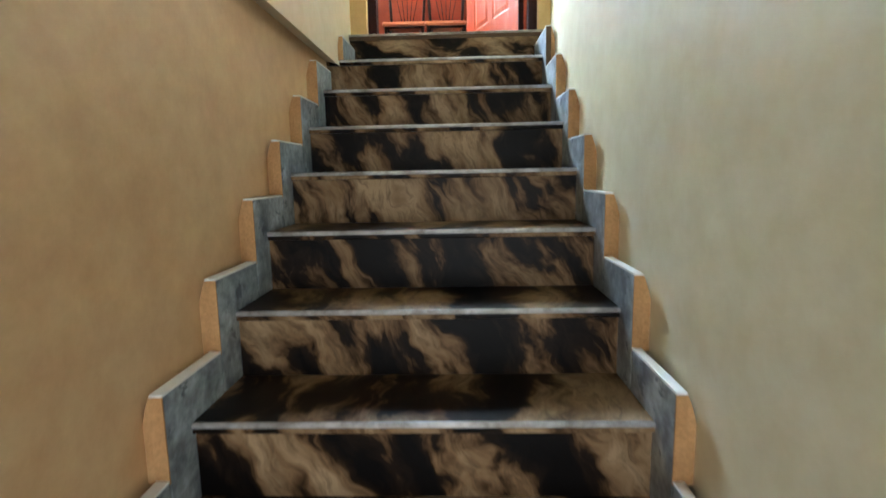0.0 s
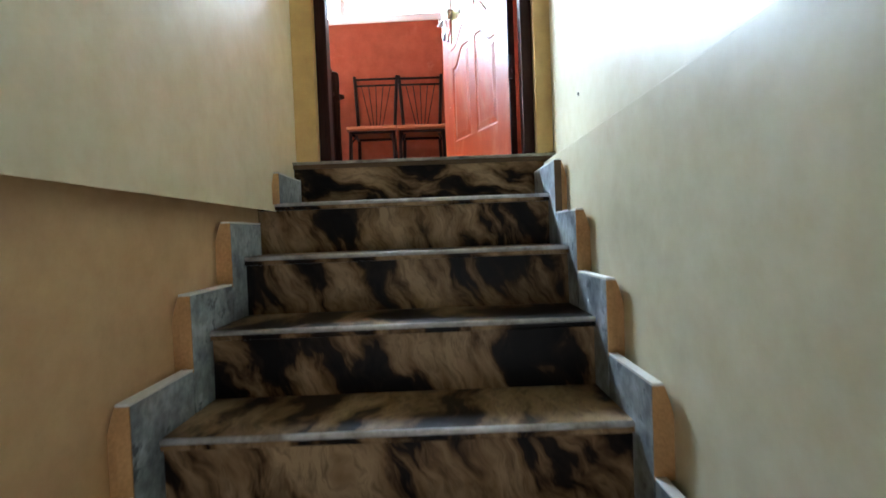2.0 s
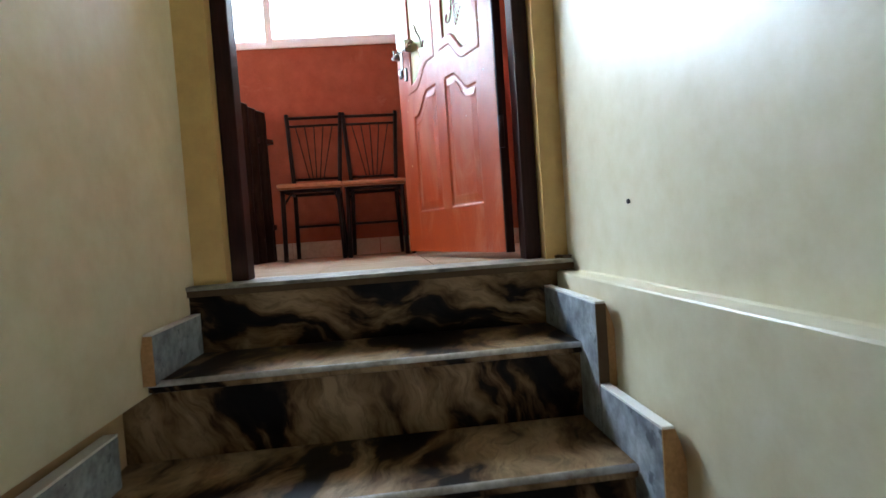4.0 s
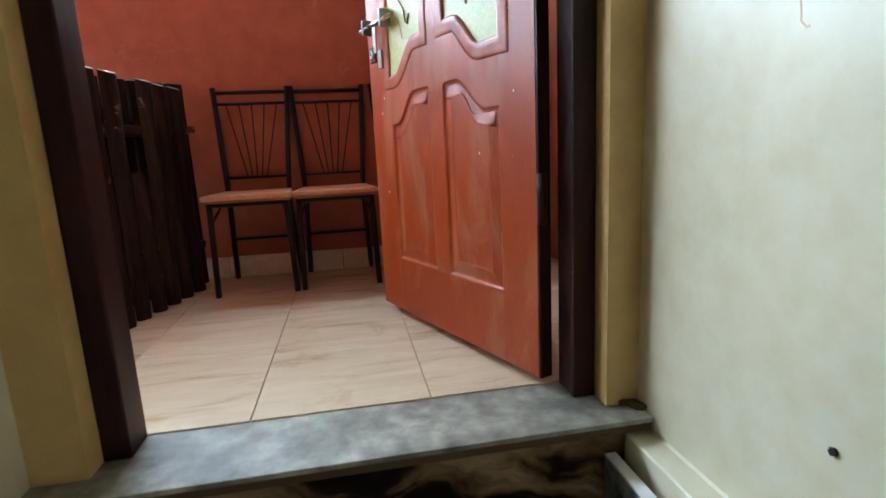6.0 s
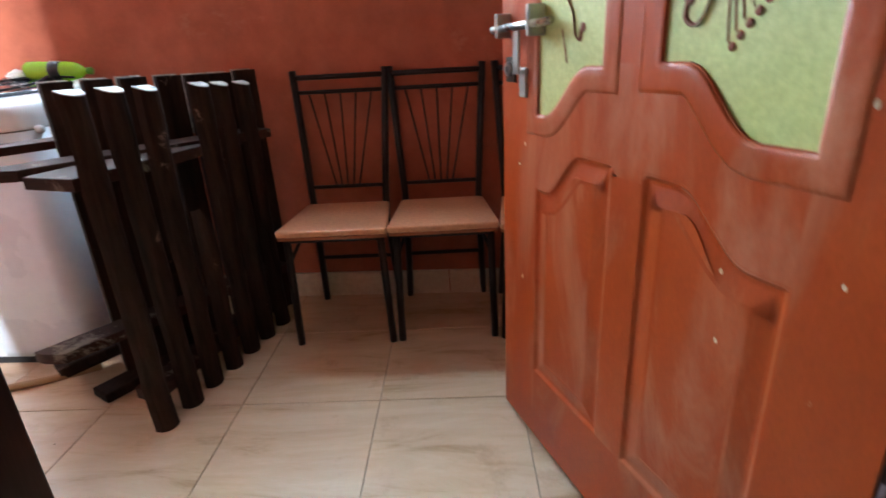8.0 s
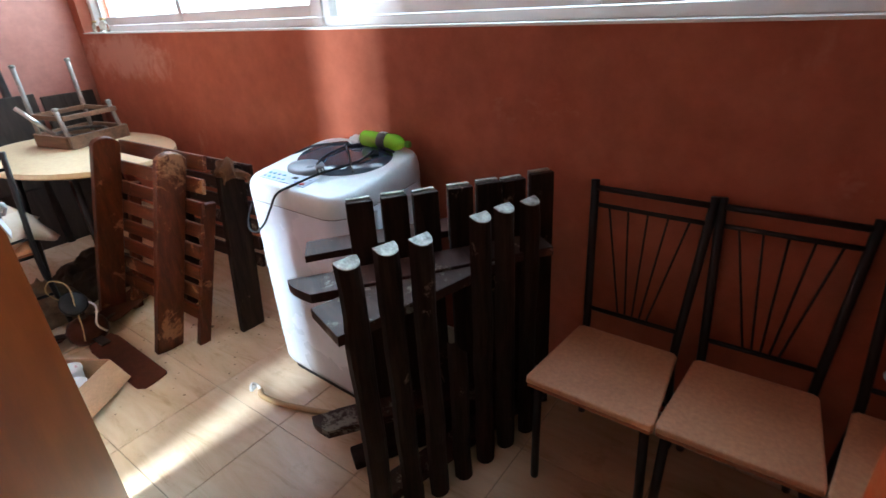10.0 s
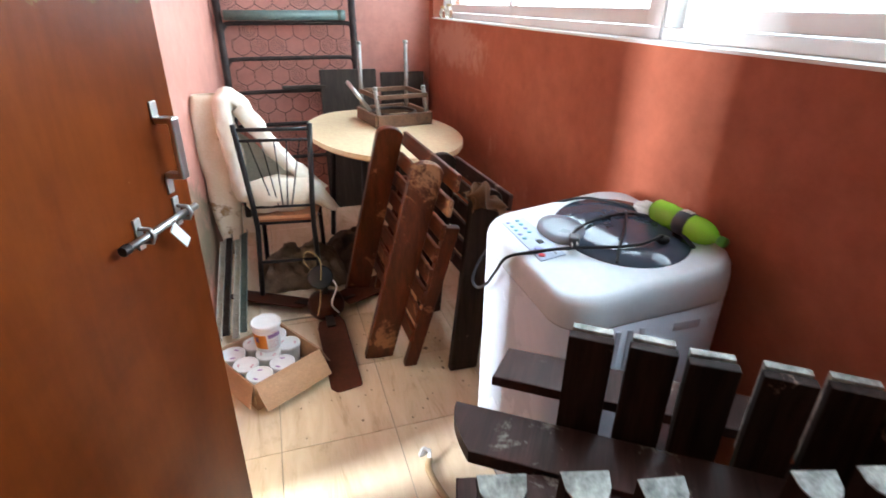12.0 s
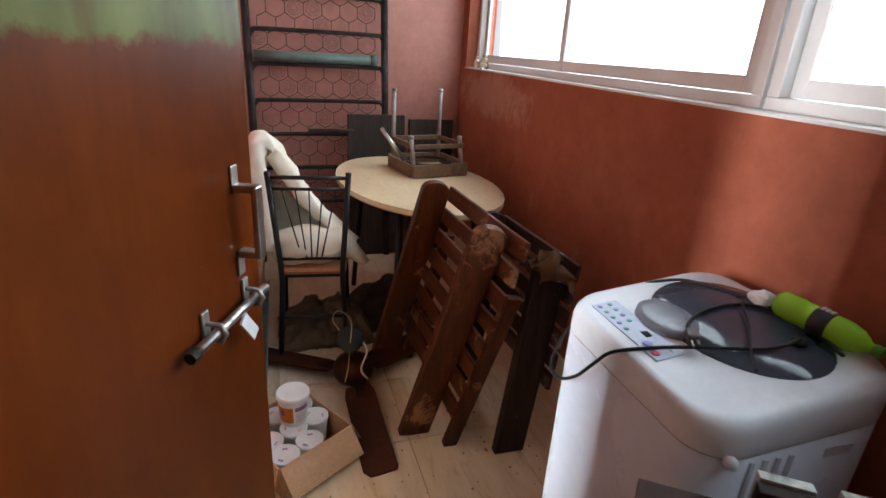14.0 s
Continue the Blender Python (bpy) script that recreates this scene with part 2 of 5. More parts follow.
# same terracotta with direct window light painted in as a paler tone; mould stains low down
M_PINK_LIT = wall_material("window_lit_terracotta_wall_paint", (0.44, 0.185, 0.14), (0.54, 0.255, 0.20), (0.62, 0.38, 0.31), 0.60, 0.6,
                        [((-2.80, 0.41, 0.42), (0.45, 0.25, 0.42), (0.16, 0.13, 0.075)), ((-3.1, 0.43, 0.28), (0.42, 0.25, 0.34), (0.12, 0.105, 0.06)), ((-2.62, 0.41, 0.66), (0.16, 0.2, 0.30), (0.30, 0.33, 0.17))])
# unseen ceilings, grey kept dark so that less light bounces off them
M_CEIL = wall_material("darkened_grey_ceiling_paint", (0.16, 0.155, 0.145), (0.22, 0.215, 0.20), (0.25, 0.24, 0.22))
M_MARBLE = marble_material()
M_MARBLE_FLAT = marble_material("dark_marble_laid_flat", 76)
# glossy nosing, its pale base colour paints in the window's glint along the edge
M_NOSE = surface("stone_edge_with_painted_glint", (0.24, 0.21, 0.18), (0.70, 0.70, 0.71), scale=11, rough=0.22, grain=90, rough_var=0.08)
M_SKIRT = surface("blue_grey_marble", (0.10, 0.12, 0.145), (0.42, 0.465, 0.50), scale=11, rough=0.35, grain=34, grain_amount=0.6, spots=(0.09, 0.11, 0.135), spot_scale=13, spot_cut=0.58)
M_SKIRT_TOP = surface("whitewashed_stone_edge", (0.74, 0.73, 0.69), (0.84, 0.84, 0.81), scale=12, rough=0.55, grain=70)
# cream plaster with warm bounced shade put into its orange base colour
M_FILLET = surface("shade_tinted_plaster", (0.40, 0.22, 0.09), (0.52, 0.31, 0.14), scale=9, rough=0.8, grain=120, bump_s=0.3)
M_SLAB = surface("grey_threshold_marble", (0.11, 0.105, 0.085), (0.40, 0.38, 0.31), scale=8, rough=0.5, grain=22, grain_amount=0.6)
M_TILE = tile_material()
M_GROUT = plain("dark_grout", (0.13, 0.085, 0.05), 0.9)
M_JOINT = plain("brown_floor_joint", (0.48, 0.39, 0.28), 0.9)
M_SKIRTING = surface("pale_stone_skirting", (0.56, 0.47, 0.35), (0.72, 0.63, 0.50), scale=4, rough=0.35, grain=40)
# haze paints the gloss's pale reflections into the colour, together with dusty wear
M_ORANGE = surface("orange_red_door_paint", (0.33, 0.045, 0.006), (0.43, 0.072, 0.011), scale=3.2, rough=0.38, grain=90, grain_amount=0.15,
                   stretch=(3, 3, 1), spots=(0.74, 0.58, 0.46), spot_scale=15, spot_cut=0.715, haze=(0.54, 0.25, 0.15))
M_GREEN = surface("light_green_door_paint", (0.50, 0.55, 0.19), (0.58, 0.62, 0.25), scale=4, rough=0.45, grain=120)
M_MOTIF = plain("brown_painted_motif", (0.26, 0.075, 0.03), 0.5)
M_VENEER = veneer_material()
M_FRAMEWOOD = wood_material("dark_red_door_frame_paint", (0.014, 0.005, 0.004), (0.045, 0.014, 0.011), 0.4)
M_DARKWOOD = wood_material("dark_weathered_wood", (0.003, 0.002, 0.0016), (0.044, 0.024, 0.018), 0.5, "z", (0.24, 0.165, 0.125), 0.645)
M_DARKRAIL = wood_material("dark_weathered_rail_wood", (0.016, 0.007, 0.005), (0.066, 0.028, 0.021), 0.42, "x", (0.24, 0.21, 0.17), 0.565)
M_CUT = surface("pale_cut_wood_end", (0.06, 0.062, 0.052), (0.46, 0.46, 0.41), scale=30, rough=0.5, grain=120)
M_REDWOOD = wood_material("varnished_red_brown_wood", (0.018, 0.004, 0.0015), (0.095, 0.022, 0.007), 0.34, "z", (0.21, 0.095, 0.045), 0.58)
M_REDSLAT = wood_material("varnished_red_brown_slat", (0.024, 0.005, 0.002), (0.11, 0.026, 0.008), 0.34, "x", (0.24, 0.12, 0.06), 0.58)
M_BLACK = plain("black_enamelled_steel", (0.018, 0.017, 0.018), 0.38, 0.3)
M_SEAT = surface("tan_seat_laminate", (0.52, 0.24, 0.12), (0.62, 0.31, 0.16), scale=4, rough=0.42, grain=80)
M_SEAT_EDGE = plain("brown_seat_edge", (0.33, 0.13, 0.06), 0.5)
M_STEEL = plain("dull_steel", (0.55, 0.54, 0.52), 0.3, 1.0)
M_DULL = plain("grey_zinc_plate", (0.42, 0.40, 0.37), 0.45, 0.8)
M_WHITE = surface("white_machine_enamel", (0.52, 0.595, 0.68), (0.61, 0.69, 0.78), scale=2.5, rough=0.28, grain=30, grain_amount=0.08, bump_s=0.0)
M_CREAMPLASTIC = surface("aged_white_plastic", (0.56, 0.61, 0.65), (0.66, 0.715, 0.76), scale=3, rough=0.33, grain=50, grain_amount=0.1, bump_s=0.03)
M_LID = surface("smoky_blue_grey_lid", (0.028, 0.036, 0.052), (0.055, 0.068, 0.092), scale=3, rough=0.10, grain=60, grain_amount=0.1, bump_s=0.0, rough_var=0.06)
M_LIDGREY = surface("silver_grey_plastic", (0.13, 0.15, 0.18), (0.18, 0.205, 0.245), scale=4, rough=0.3, grain=60, grain_amount=0.08, bump_s=0.0)
M_PANEL = plain("pale_blue_control_panel", (0.44, 0.52, 0.68), 0.35)
M_BTN = plain("teal_button", (0.16, 0.40, 0.45), 0.4)
M_BTN2 = plain("blue_button", (0.25, 0.27, 0.55), 0.4)
M_RED = plain("red_plastic", (0.5, 0.04, 0.05), 0.4)
M_RUBBER = plain("black_rubber", (0.015, 0.015, 0.017), 0.5)
M_PLUG = plain("grey_moulded_plug", (0.10, 0.10, 0.11), 0.4)
M_HOSE = plain("tan_rubber_hose", (0.40, 0.27, 0.13), 0.5)
M_LABEL = plain("black_wrapper", (0.02, 0.02, 0.025), 0.35)
M_LABELMARK = plain("white_print", (0.75, 0.75, 0.72), 0.5)
M_CAP = plain("green_cap", (0.09, 0.32, 0.02), 0.4)
M_TABLE = surface("cream_table_laminate", (0.62, 0.47, 0.28), (0.74, 0.60, 0.38), scale=3, rough=0.35, grain=50, spots=(0.36, 0.24, 0.12), spot_scale=8, spot_cut=0.72)
M_TABLE_EDGE = plain("worn_table_edge", (0.50, 0.34, 0.17), 0.5)
M_STOOL = wood_material("brown_stool_wood", (0.07, 0.035, 0.02), (0.20, 0.11, 0.06), 0.5, "x", (0.4, 0.3, 0.2), 0.7)
M_STOOLLEG = surface("dusty_grey_steel", (0.18, 0.16, 0.14), (0.36, 0.33, 0.30), scale=9, rough=0.5, metal=0.5)
M_CLOTH = surface("off_white_cloth", (0.68, 0.60, 0.46), (0.84, 0.79, 0.68), scale=5, rough=0.9, grain=220, bump_s=0.3, spots=(0.50, 0.38, 0.24), spot_scale=5, spot_cut=0.66)
M_MAT = surface("stained_beige_foam", (0.68, 0.58, 0.42), (0.86, 0.79, 0.66), scale=4, rough=0.9, grain=140, bump_s=0.3, spots=(0.36, 0.24, 0.12), spot_scale=6, spot_cut=0.565)
# shade inside the folded white cover, as a grey-green cloth colour
M_COVER_SHADE = surface("grey_green_cover_shade", (0.34, 0.35, 0.29), (0.54, 0.54, 0.46), scale=6, rough=0.9, grain=160, bump_s=0.3)
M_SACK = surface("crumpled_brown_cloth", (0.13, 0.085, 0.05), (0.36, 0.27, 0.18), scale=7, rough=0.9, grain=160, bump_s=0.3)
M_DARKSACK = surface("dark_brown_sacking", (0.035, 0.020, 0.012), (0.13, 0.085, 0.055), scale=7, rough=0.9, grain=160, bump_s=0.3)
M_RAG = surface("orange_brown_rag", (0.06, 0.022, 0.007), (0.19, 0.075, 0.022), scale=9, rough=0.9, grain=160, bump_s=0.3)
M_BOX = surface("brown_cardboard", (0.35, 0.20, 0.105), (0.46, 0.285, 0.165), scale=4, rough=0.75, grain=90, stretch=(1, 1, 4))
M_BOXIN = plain("cardboard_inside", (0.33, 0.20, 0.10), 0.8)
M_TUB = plain("white_tub_plastic", (0.74, 0.73, 0.72), 0.4)
M_TUBORANGE = plain("orange_tub_print", (0.85, 0.30, 0.03), 0.45)
M_TUBPURPLE = plain("purple_tub_print", (0.32, 0.16, 0.36), 0.45)
M_TUBPINK = plain("faded_pink_print", (0.62, 0.36, 0.38), 0.45)
M_FAN = surface("brown_fan_enamel", (0.030, 0.009, 0.005), (0.075, 0.022, 0.011), scale=5, rough=0.36, grain=60, spots=(0.2, 0.13, 0.09), spot_scale=14, spot_cut=0.7)
M_WIRE = plain("yellow_twine", (0.55, 0.40, 0.18), 0.7)
M_RUST = surface("rusty_black_steel", (0.016, 0.014, 0.014), (0.06, 0.045, 0.04), scale=12, rough=0.5, metal=0.4, grain=90)
M_SPRING = plain("rust_brown_wire", (0.09, 0.042, 0.03), 0.55, 0.3)
M_PIPE = surface("grey_green_pipe", (0.05, 0.075, 0.065), (0.11, 0.15, 0.13), scale=7, rough=0.45, grain=50, spots=(0.62, 0.62, 0.58), spot_scale=16, spot_cut=0.66)
M_ANGLE = surface("chipped_white_angle_iron", (0.30, 0.285, 0.23), (0.52, 0.50, 0.42), scale=12, rough=0.5, grain=60, spots=(0.2, 0.12, 0.07), spot_scale=16, spot_cut=0.66)
M_ALU = surface("white_window_aluminium", (0.74, 0.76, 0.75), (0.84, 0.86, 0.85), scale=3, rough=0.35, grain=60, grain_amount=0.1)
M_SILL = surface("whitewashed_sill", (0.70, 0.70, 0.68), (0.82, 0.82, 0.80), scale=8, rough=0.6, grain=90)
M_BOARD = wood_material("dusty_dark_board", (0.025, 0.02, 0.017), (0.07, 0.055, 0.045), 0.6, "z", (0.24, 0.2, 0.16), 0.66)
M_LOCK = surface("dark_bronze_lock", (0.03, 0.022, 0.018), (0.09, 0.065, 0.05), scale=20, rough=0.4, metal=0.7)
M_TAG = plain("white_plastic_tag", (0.78, 0.78, 0.77), 0.4)


def glass(name, col, rough=0.0):
    m, n, l, b = nodes_of(name)
    b.inputs["Base Color"].default_value = (*col, 1)
    b.inputs["Transmission Weight"].default_value = 1.0
    b.inputs["Roughness"].default_value, b.inputs["IOR"].default_value = rough, 1.45
    return m


M_GLASS = glass("window_glass", (0.97, 1.0, 0.99))
M_BOTTLE = glass("green_bottle_plastic", (0.42, 0.88, 0.04), 0.12)
M_BOTTLE.node_tree.nodes["Principled BSDF"].inputs["Transmission Weight"].default_value = 0.4
M_JAR = glass("clear_jar_glass", (0.95, 0.97, 0.85), 0.05)

for dull in (M_VENEER, M_DARKWOOD, M_SEAT_EDGE, M_RUBBER, M_BOARD, M_RUST, M_FILLET, M_GROUT):
    dull.node_tree.nodes["Principled BSDF"].inputs["Specular IOR Level"].default_value = 0.2
for dull in (M_ORANGE, M_BLACK, M_DARKRAIL, M_REDWOOD, M_REDSLAT):
    dull.node_tree.nodes["Principled BSDF"].inputs["Specular IOR Level"].default_value = 0.35
for dull in (M_MARBLE, M_MARBLE_FLAT, M_PINK, M_VENEER, M_DARKWOOD, M_FAN):
    dull.node_tree.nodes["Principled BSDF"].inputs["Specular IOR Level"].default_value = 0.1
for dull in (M_FRAMEWOOD, M_DARKRAIL, M_REDWOOD, M_REDSLAT):
    dull.node_tree.nodes["Principled BSDF"].inputs["Specular IOR Level"].default_value = 0.18

# ---- building blocks ----


def part(name, bm, material, parent=None, label="", smooth=False):
    """Links a bmesh as one mesh object, under a thing or a part."""
    bmesh.ops.recalc_face_normals(bm, faces=bm.faces[:])
    me = bpy.data.meshes.new(name)
    bm.to_mesh(me)
    bm.free()
    if smooth:
        for p in me.polygons:
            p.use_smooth = True
    me.materials.append(material)
    ob = new(name, me)
    if parent:
        ob.parent = parent
    if label:
        ob["label"] = label
    return ob


def thing(name, m, label, category, group="", kind=""):
    ob = new(name)
    ob.empty_display_size = 0.1
    ob.matrix_world = m
    return tagged(ob, label, category, group, kind)


def box(bm, a, b, bevel=0.0, m=None):
    """An axis-aligned block between two corners, with softened edges."""
    r = bmesh.ops.create_cube(bm, size=1.0)
    vs = r["verts"]
    lo, hi = Vector(map(min, zip(a, b))), Vector(map(max, zip(a, b)))
    for v in vs:
        v.co = Vector(((lo[i] + hi[i]) / 2 + v.co[i] * (hi[i] - lo[i])) for i in range(3))
    if bevel:
        es = list({e for v in vs for e in v.link_edges})
        r = bmesh.ops.bevel(bm, geom=es, offset=bevel, segments=2, profile=0.5, affect="EDGES")
        vs = list({v for f in r["faces"] for v in f.verts} | {v for v in vs if v.is_valid})
    if m is not None:
        bmesh.ops.transform(bm, matrix=m, verts=vs)
    return bm


def block(a, b, bevel=0.0, m=None):
    return box(bmesh.new(), a, b, bevel, m)


def beam_matrix(p, q, up=(0, 0, 1)):
    p, q = Vector(p), Vector(q)
    z = (q - p).normalized()
    x = Vector(up).cross(z)
    if x.length < 1e-4:
        x = Vector((1, 0, 0))
    x.normalize()
    y = z.cross(x)
    m = Matrix((x, y, z)).transposed().to_4x4()
    m.translation = p
    return m


def beam(bm, p, q, w, h, bevel=0.0, up=(0, 0, 1)):
    """A bar of section w by h from p to q; h lies towards up."""
    n = (Vector(q) - Vector(p)).length
    return box(bm, (-w / 2, -h / 2, 0), (w / 2, h / 2, n), bevel, beam_matrix(p, q, up))


def prism(bm, outline, lo, hi, axis="z", bevel=0.0):
    """A flat outline pushed through from lo to hi along an axis."""
    def at(p, t):
        return {"z": (p[0], p[1], t), "y": (p[0], t, p[1]), "x": (t, p[0], p[1])}[axis]
    a = [bm.verts.new(at(p, lo)) for p in outline]
    b = [bm.verts.new(at(p, hi)) for p in outline]
    k = len(outline)
    fa, fb = bm.faces.new(a), bm.faces.new(b[::-1])
    for i in range(k):
        bm.faces.new((a[i], b[i], b[(i + 1) % k], a[(i + 1) % k]))
    if bevel:
        es = list(set(fa.edges) | set(fb.edges))
        bmesh.ops.bevel(bm, geom=es, offset=bevel, segments=2, profile=0.5, affect="EDGES")
    return bm


def smooth_path(pts, steps=6):
    pts = [Vector(p) for p in pts]
    out = []
    for i in range(len(pts) - 1):
        p0, p1, p2, p3 = pts[max(i - 1, 0)], pts[i], pts[i + 1], pts[min(i + 2, len(pts) - 1)]
        for s in range(steps):
            t = s / steps
            out.append(0.5 * ((2 * p1) + (p2 - p0) * t + (2 * p0 - 5 * p1 + 4 * p2 - p3) * t * t + (3 * p1 - p0 - 3 * p2 + p3) * t ** 3))
    return out + [pts[-1]]


def tube(bm, pts, r, n=8, radii=None, flat=1.0):
    """A round bar along a line of points."""
    pts = [Vector(p) for p in pts]
    rings, side = [], None
    for i, p in enumerate(pts):
        d = (pts[min(i + 1, len(pts) - 1)] - pts[max(i - 1, 0)]).normalized()
        if side is None:
            side = d.orthogonal().normalized()
        side = (side - d * side.dot(d)).normalized()
        other = d.cross(side)
        rr = radii[i] if radii else r
        rings.append([bm.verts.new(p + (side * math.cos(a) + other * math.sin(a) * flat) * rr) for a in (2 * math.pi * k / n for k in range(n))])
    for a, b in zip(rings, rings[1:]):
        for k in range(n):
            bm.faces.new((a[k], a[(k + 1) % n], b[(k + 1) % n], b[k]))
    bm.faces.new(rings[0][::-1])
    bm.faces.new(rings[-1])
    return bm


def rod(p, q, r, n=8):
    return tube(bmesh.new(), [p, q], r, n)


def lathe(bm, profile, n=24, m=None):
    """A turned shape from (radius, height) pairs."""
    rings = []
    made = []
    for r, z in profile:
        ring = [bm.verts.new((r * math.cos(2 * math.pi * k / n), r * math.sin(2 * math.pi * k / n), z)) for k in range(n)]
        rings.append(ring)
        made += ring
    for a, b in zip(rings, rings[1:]):
        for k in range(n):
            bm.faces.new((a[k], a[(k + 1) % n], b[(k + 1) % n], b[k]))
    bm.faces.new(rings[0][::-1])
    bm.faces.new(rings[-1])
    if m is not None:
        bmesh.ops.transform(bm, matrix=m, verts=made)
    return bm


def ease(t):
    t = min(1.0, max(0.0, t))
    return t * t * (3 - 2 * t)


def lumpy(nx, ny, shape, rough=0.02, freq=6.0, seed=0.0, thick=0.0):
    """A soft sheet: shape(u, v) gives its points, noise crumples it; thick closes it into a padded body."""
    bm = bmesh.new()
    grid = []
    for i in range(nx + 1):
        row = []
        for j in range(ny + 1):
            p = Vector(shape(i / nx, j / ny))
            p += noise.noise_vector(p * freq + Vector((seed, seed, seed))) * rough
            row.append(bm.verts.new(p))
        grid.append(row)
    for i in range(nx):
        for j in range(ny):
            bm.faces.new((grid[i][j], grid[i + 1][j], grid[i + 1][j + 1], grid[i][j + 1]))
    if thick:
        bmesh.ops.solidify(bm, geom=bm.faces[:], thickness=thick)
    return bm

# ---- structure ----
TOP, DEEP = 2.75, -2.6


def structure(name, bm, material, label=""):
    return tagged(part(name, bm, material), label, kind="structure")


# stair walls: the left one hangs over a recess, the right one steps back over a sloped ledge
structure("wall_stair_left_lower", prism(bmesh.new(), [(-0.714, DEEP), (-0.714, -0.206), (-0.90, -0.206), (-0.90, DEEP)], -3.7, 0.18, "y"), M_OCHRE, "recessed lower stair wall, warm shade put into its ochre colour")
structure("wall_stair_left", prism(bmesh.new(), [(-0.714, -0.205), (-0.650, -0.222), (-0.643, -0.232), (-0.643, TOP), (-0.90, TOP), (-0.90, -0.205)], -3.7, 0.18, "y"), M_CREAM,
          "cream painted stair wall overhanging a recessed lower part")
structure("wall_stair_right", prism(bmesh.new(), [(0.488, DEEP), (0.488, -0.042), (0.491, -0.0385), (0.538, -0.037), (0.5435, -0.033), (0.546, TOP), (0.75, TOP), (0.75, DEEP)], -3.7, 0.18, "y"), M_CREAM,
          "cream painted stair wall with a sloped ledge")
# unseen hall below the stair, added to hold the fill lamp
bm = bmesh.new()
box(bm, (-1.9, -6.2, DEEP - 0.2), (1.9, -3.45, DEEP))
structure("floor_hall", bm, M_SLAB)
bm = bmesh.new()
box(bm, (-1.9, -6.0, DEEP), (-0.60, -6.2, 0.2))
box(bm, (0.80, -6.0, DEEP), (1.9, -6.2, 0.2))
box(bm, (-0.60, -6.0, -0.3), (0.80, -6.2, 0.2))
structure("wall_hall_back", bm, M_CREAM)
structure("wall_hall_left", block((-1.9, -6.0, DEEP), (-2.1, -3.7, 0.2)), M_CREAM)
structure("wall_hall_right", block((1.9, -6.0, DEEP), (2.1, -3.7, 0.2)), M_CREAM)
bm = bmesh.new()
box(bm, (-2.1, -3.7, DEEP), (-0.9, -3.5, TOP))
box(bm, (0.75, -3.7, DEEP), (2.1, -3.5, TOP))
box(bm, (-0.9, -3.9, 0.2), (0.75, -3.7, TOP))
structure("wall_hall_front", bm, M_CREAM)
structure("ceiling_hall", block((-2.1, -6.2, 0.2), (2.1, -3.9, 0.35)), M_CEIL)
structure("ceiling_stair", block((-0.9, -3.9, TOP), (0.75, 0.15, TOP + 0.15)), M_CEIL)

# the wall with both doors, seen from stair and room
FRAME_L, FRAME_R, D2_R, D2_L, HEAD = -0.545, 0.470, -0.885, -1.745, 2.08
bm = bmesh.new()
for x0, x1, z0, z1 in ((FRAME_R, 1.15, -0.25, TOP), (FRAME_L, FRAME_R, HEAD, TOP), (D2_R, FRAME_L, -0.25, TOP), (D2_L, D2_R, HEAD, TOP), (-4.75, D2_L, -0.25, TOP)):
    prism(bm, [(x0, 0.145), (x1, 0.145), (x1, yi(x1)), (x0, yi(x0))], z0, z1)
structure("wall_doors", bm, M_YELLOW, "painted masonry wall with two doorways")
# pink coat on the room side
for x0, x1, z0, z1 in ((FRAME_R, 0.95, 0, TOP), (FRAME_L, FRAME_R, HEAD, TOP), (D2_R, FRAME_L, 0, TOP), (D2_L, D2_R, HEAD, TOP), (-4.45, D2_L, 0, TOP)):
    structure("wall_doors_room_paint", prism(bmesh.new(), [(x0, yi(x0)), (x1, yi(x1)), (x1, yi(x1) + 0.006), (x0, yi(x0) + 0.006)], z0, z1), M_PINK_LIT if x1 <= D2_L else M_PINK)

SILL = 1.305
bm = bmesh.new()
W0, W1, WT = -4.33, 0.48, 2.30
for x0, x1, z0, z1 in ((-4.75, 1.15, -0.25, SILL), (-4.75, W0, SILL, TOP), (W1, 1.15, SILL, TOP), (W0, W1, WT, TOP)):
    prism(bm, [(x0, yw(x0)), (x1, yw(x1)), (x1, yw(x1) + 0.2), (x0, yw(x0) + 0.2)], z0, z1)
structure("wall_window", bm, M_PINK, "terracotta painted wall under a long window, ragged paler patch near the corner")
# end wall in the paler terracotta that carries the window's light
structure("wall_far", block((-4.45, 0.2, -0.25), (-4.7, 2.2, TOP)), M_PINK_LIT, "terracotta painted end wall, window light put into its paler colour")
# unseen closing wall, placed close so the chair corner gets less bounced light
structure("wall_near_end", block((0.95, 0.2, -0.25), (1.148, 1.9, TOP)), M_PINK)
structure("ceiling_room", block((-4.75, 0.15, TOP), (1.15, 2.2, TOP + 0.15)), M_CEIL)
structure("window_sill", prism(bmesh.new(), [(W0, yw(W0) - 0.006), (W1, yw(W1) - 0.006), (W1, yw(W1) + 0.19), (W0, yw(W0) + 0.19)], SILL, SILL + 0.008), M_SILL,
          "whitewashed window sill with chipped edge")

# bright overcast distance outside the window
haze = bpy.data.materials.new("bright_sky")
haze.use_nodes = True
haze.node_tree.nodes["Principled BSDF"].inputs["Emission Color"].default_value = (0.93, 0.97, 1.0, 1)
haze.node_tree.nodes["Principled BSDF"].inputs["Emission Strength"].default_value = 2.7
structure("backdrop", block((-40, 14, -6), (40, 14.2, 26)), haze, "white overcast sky outside the window")

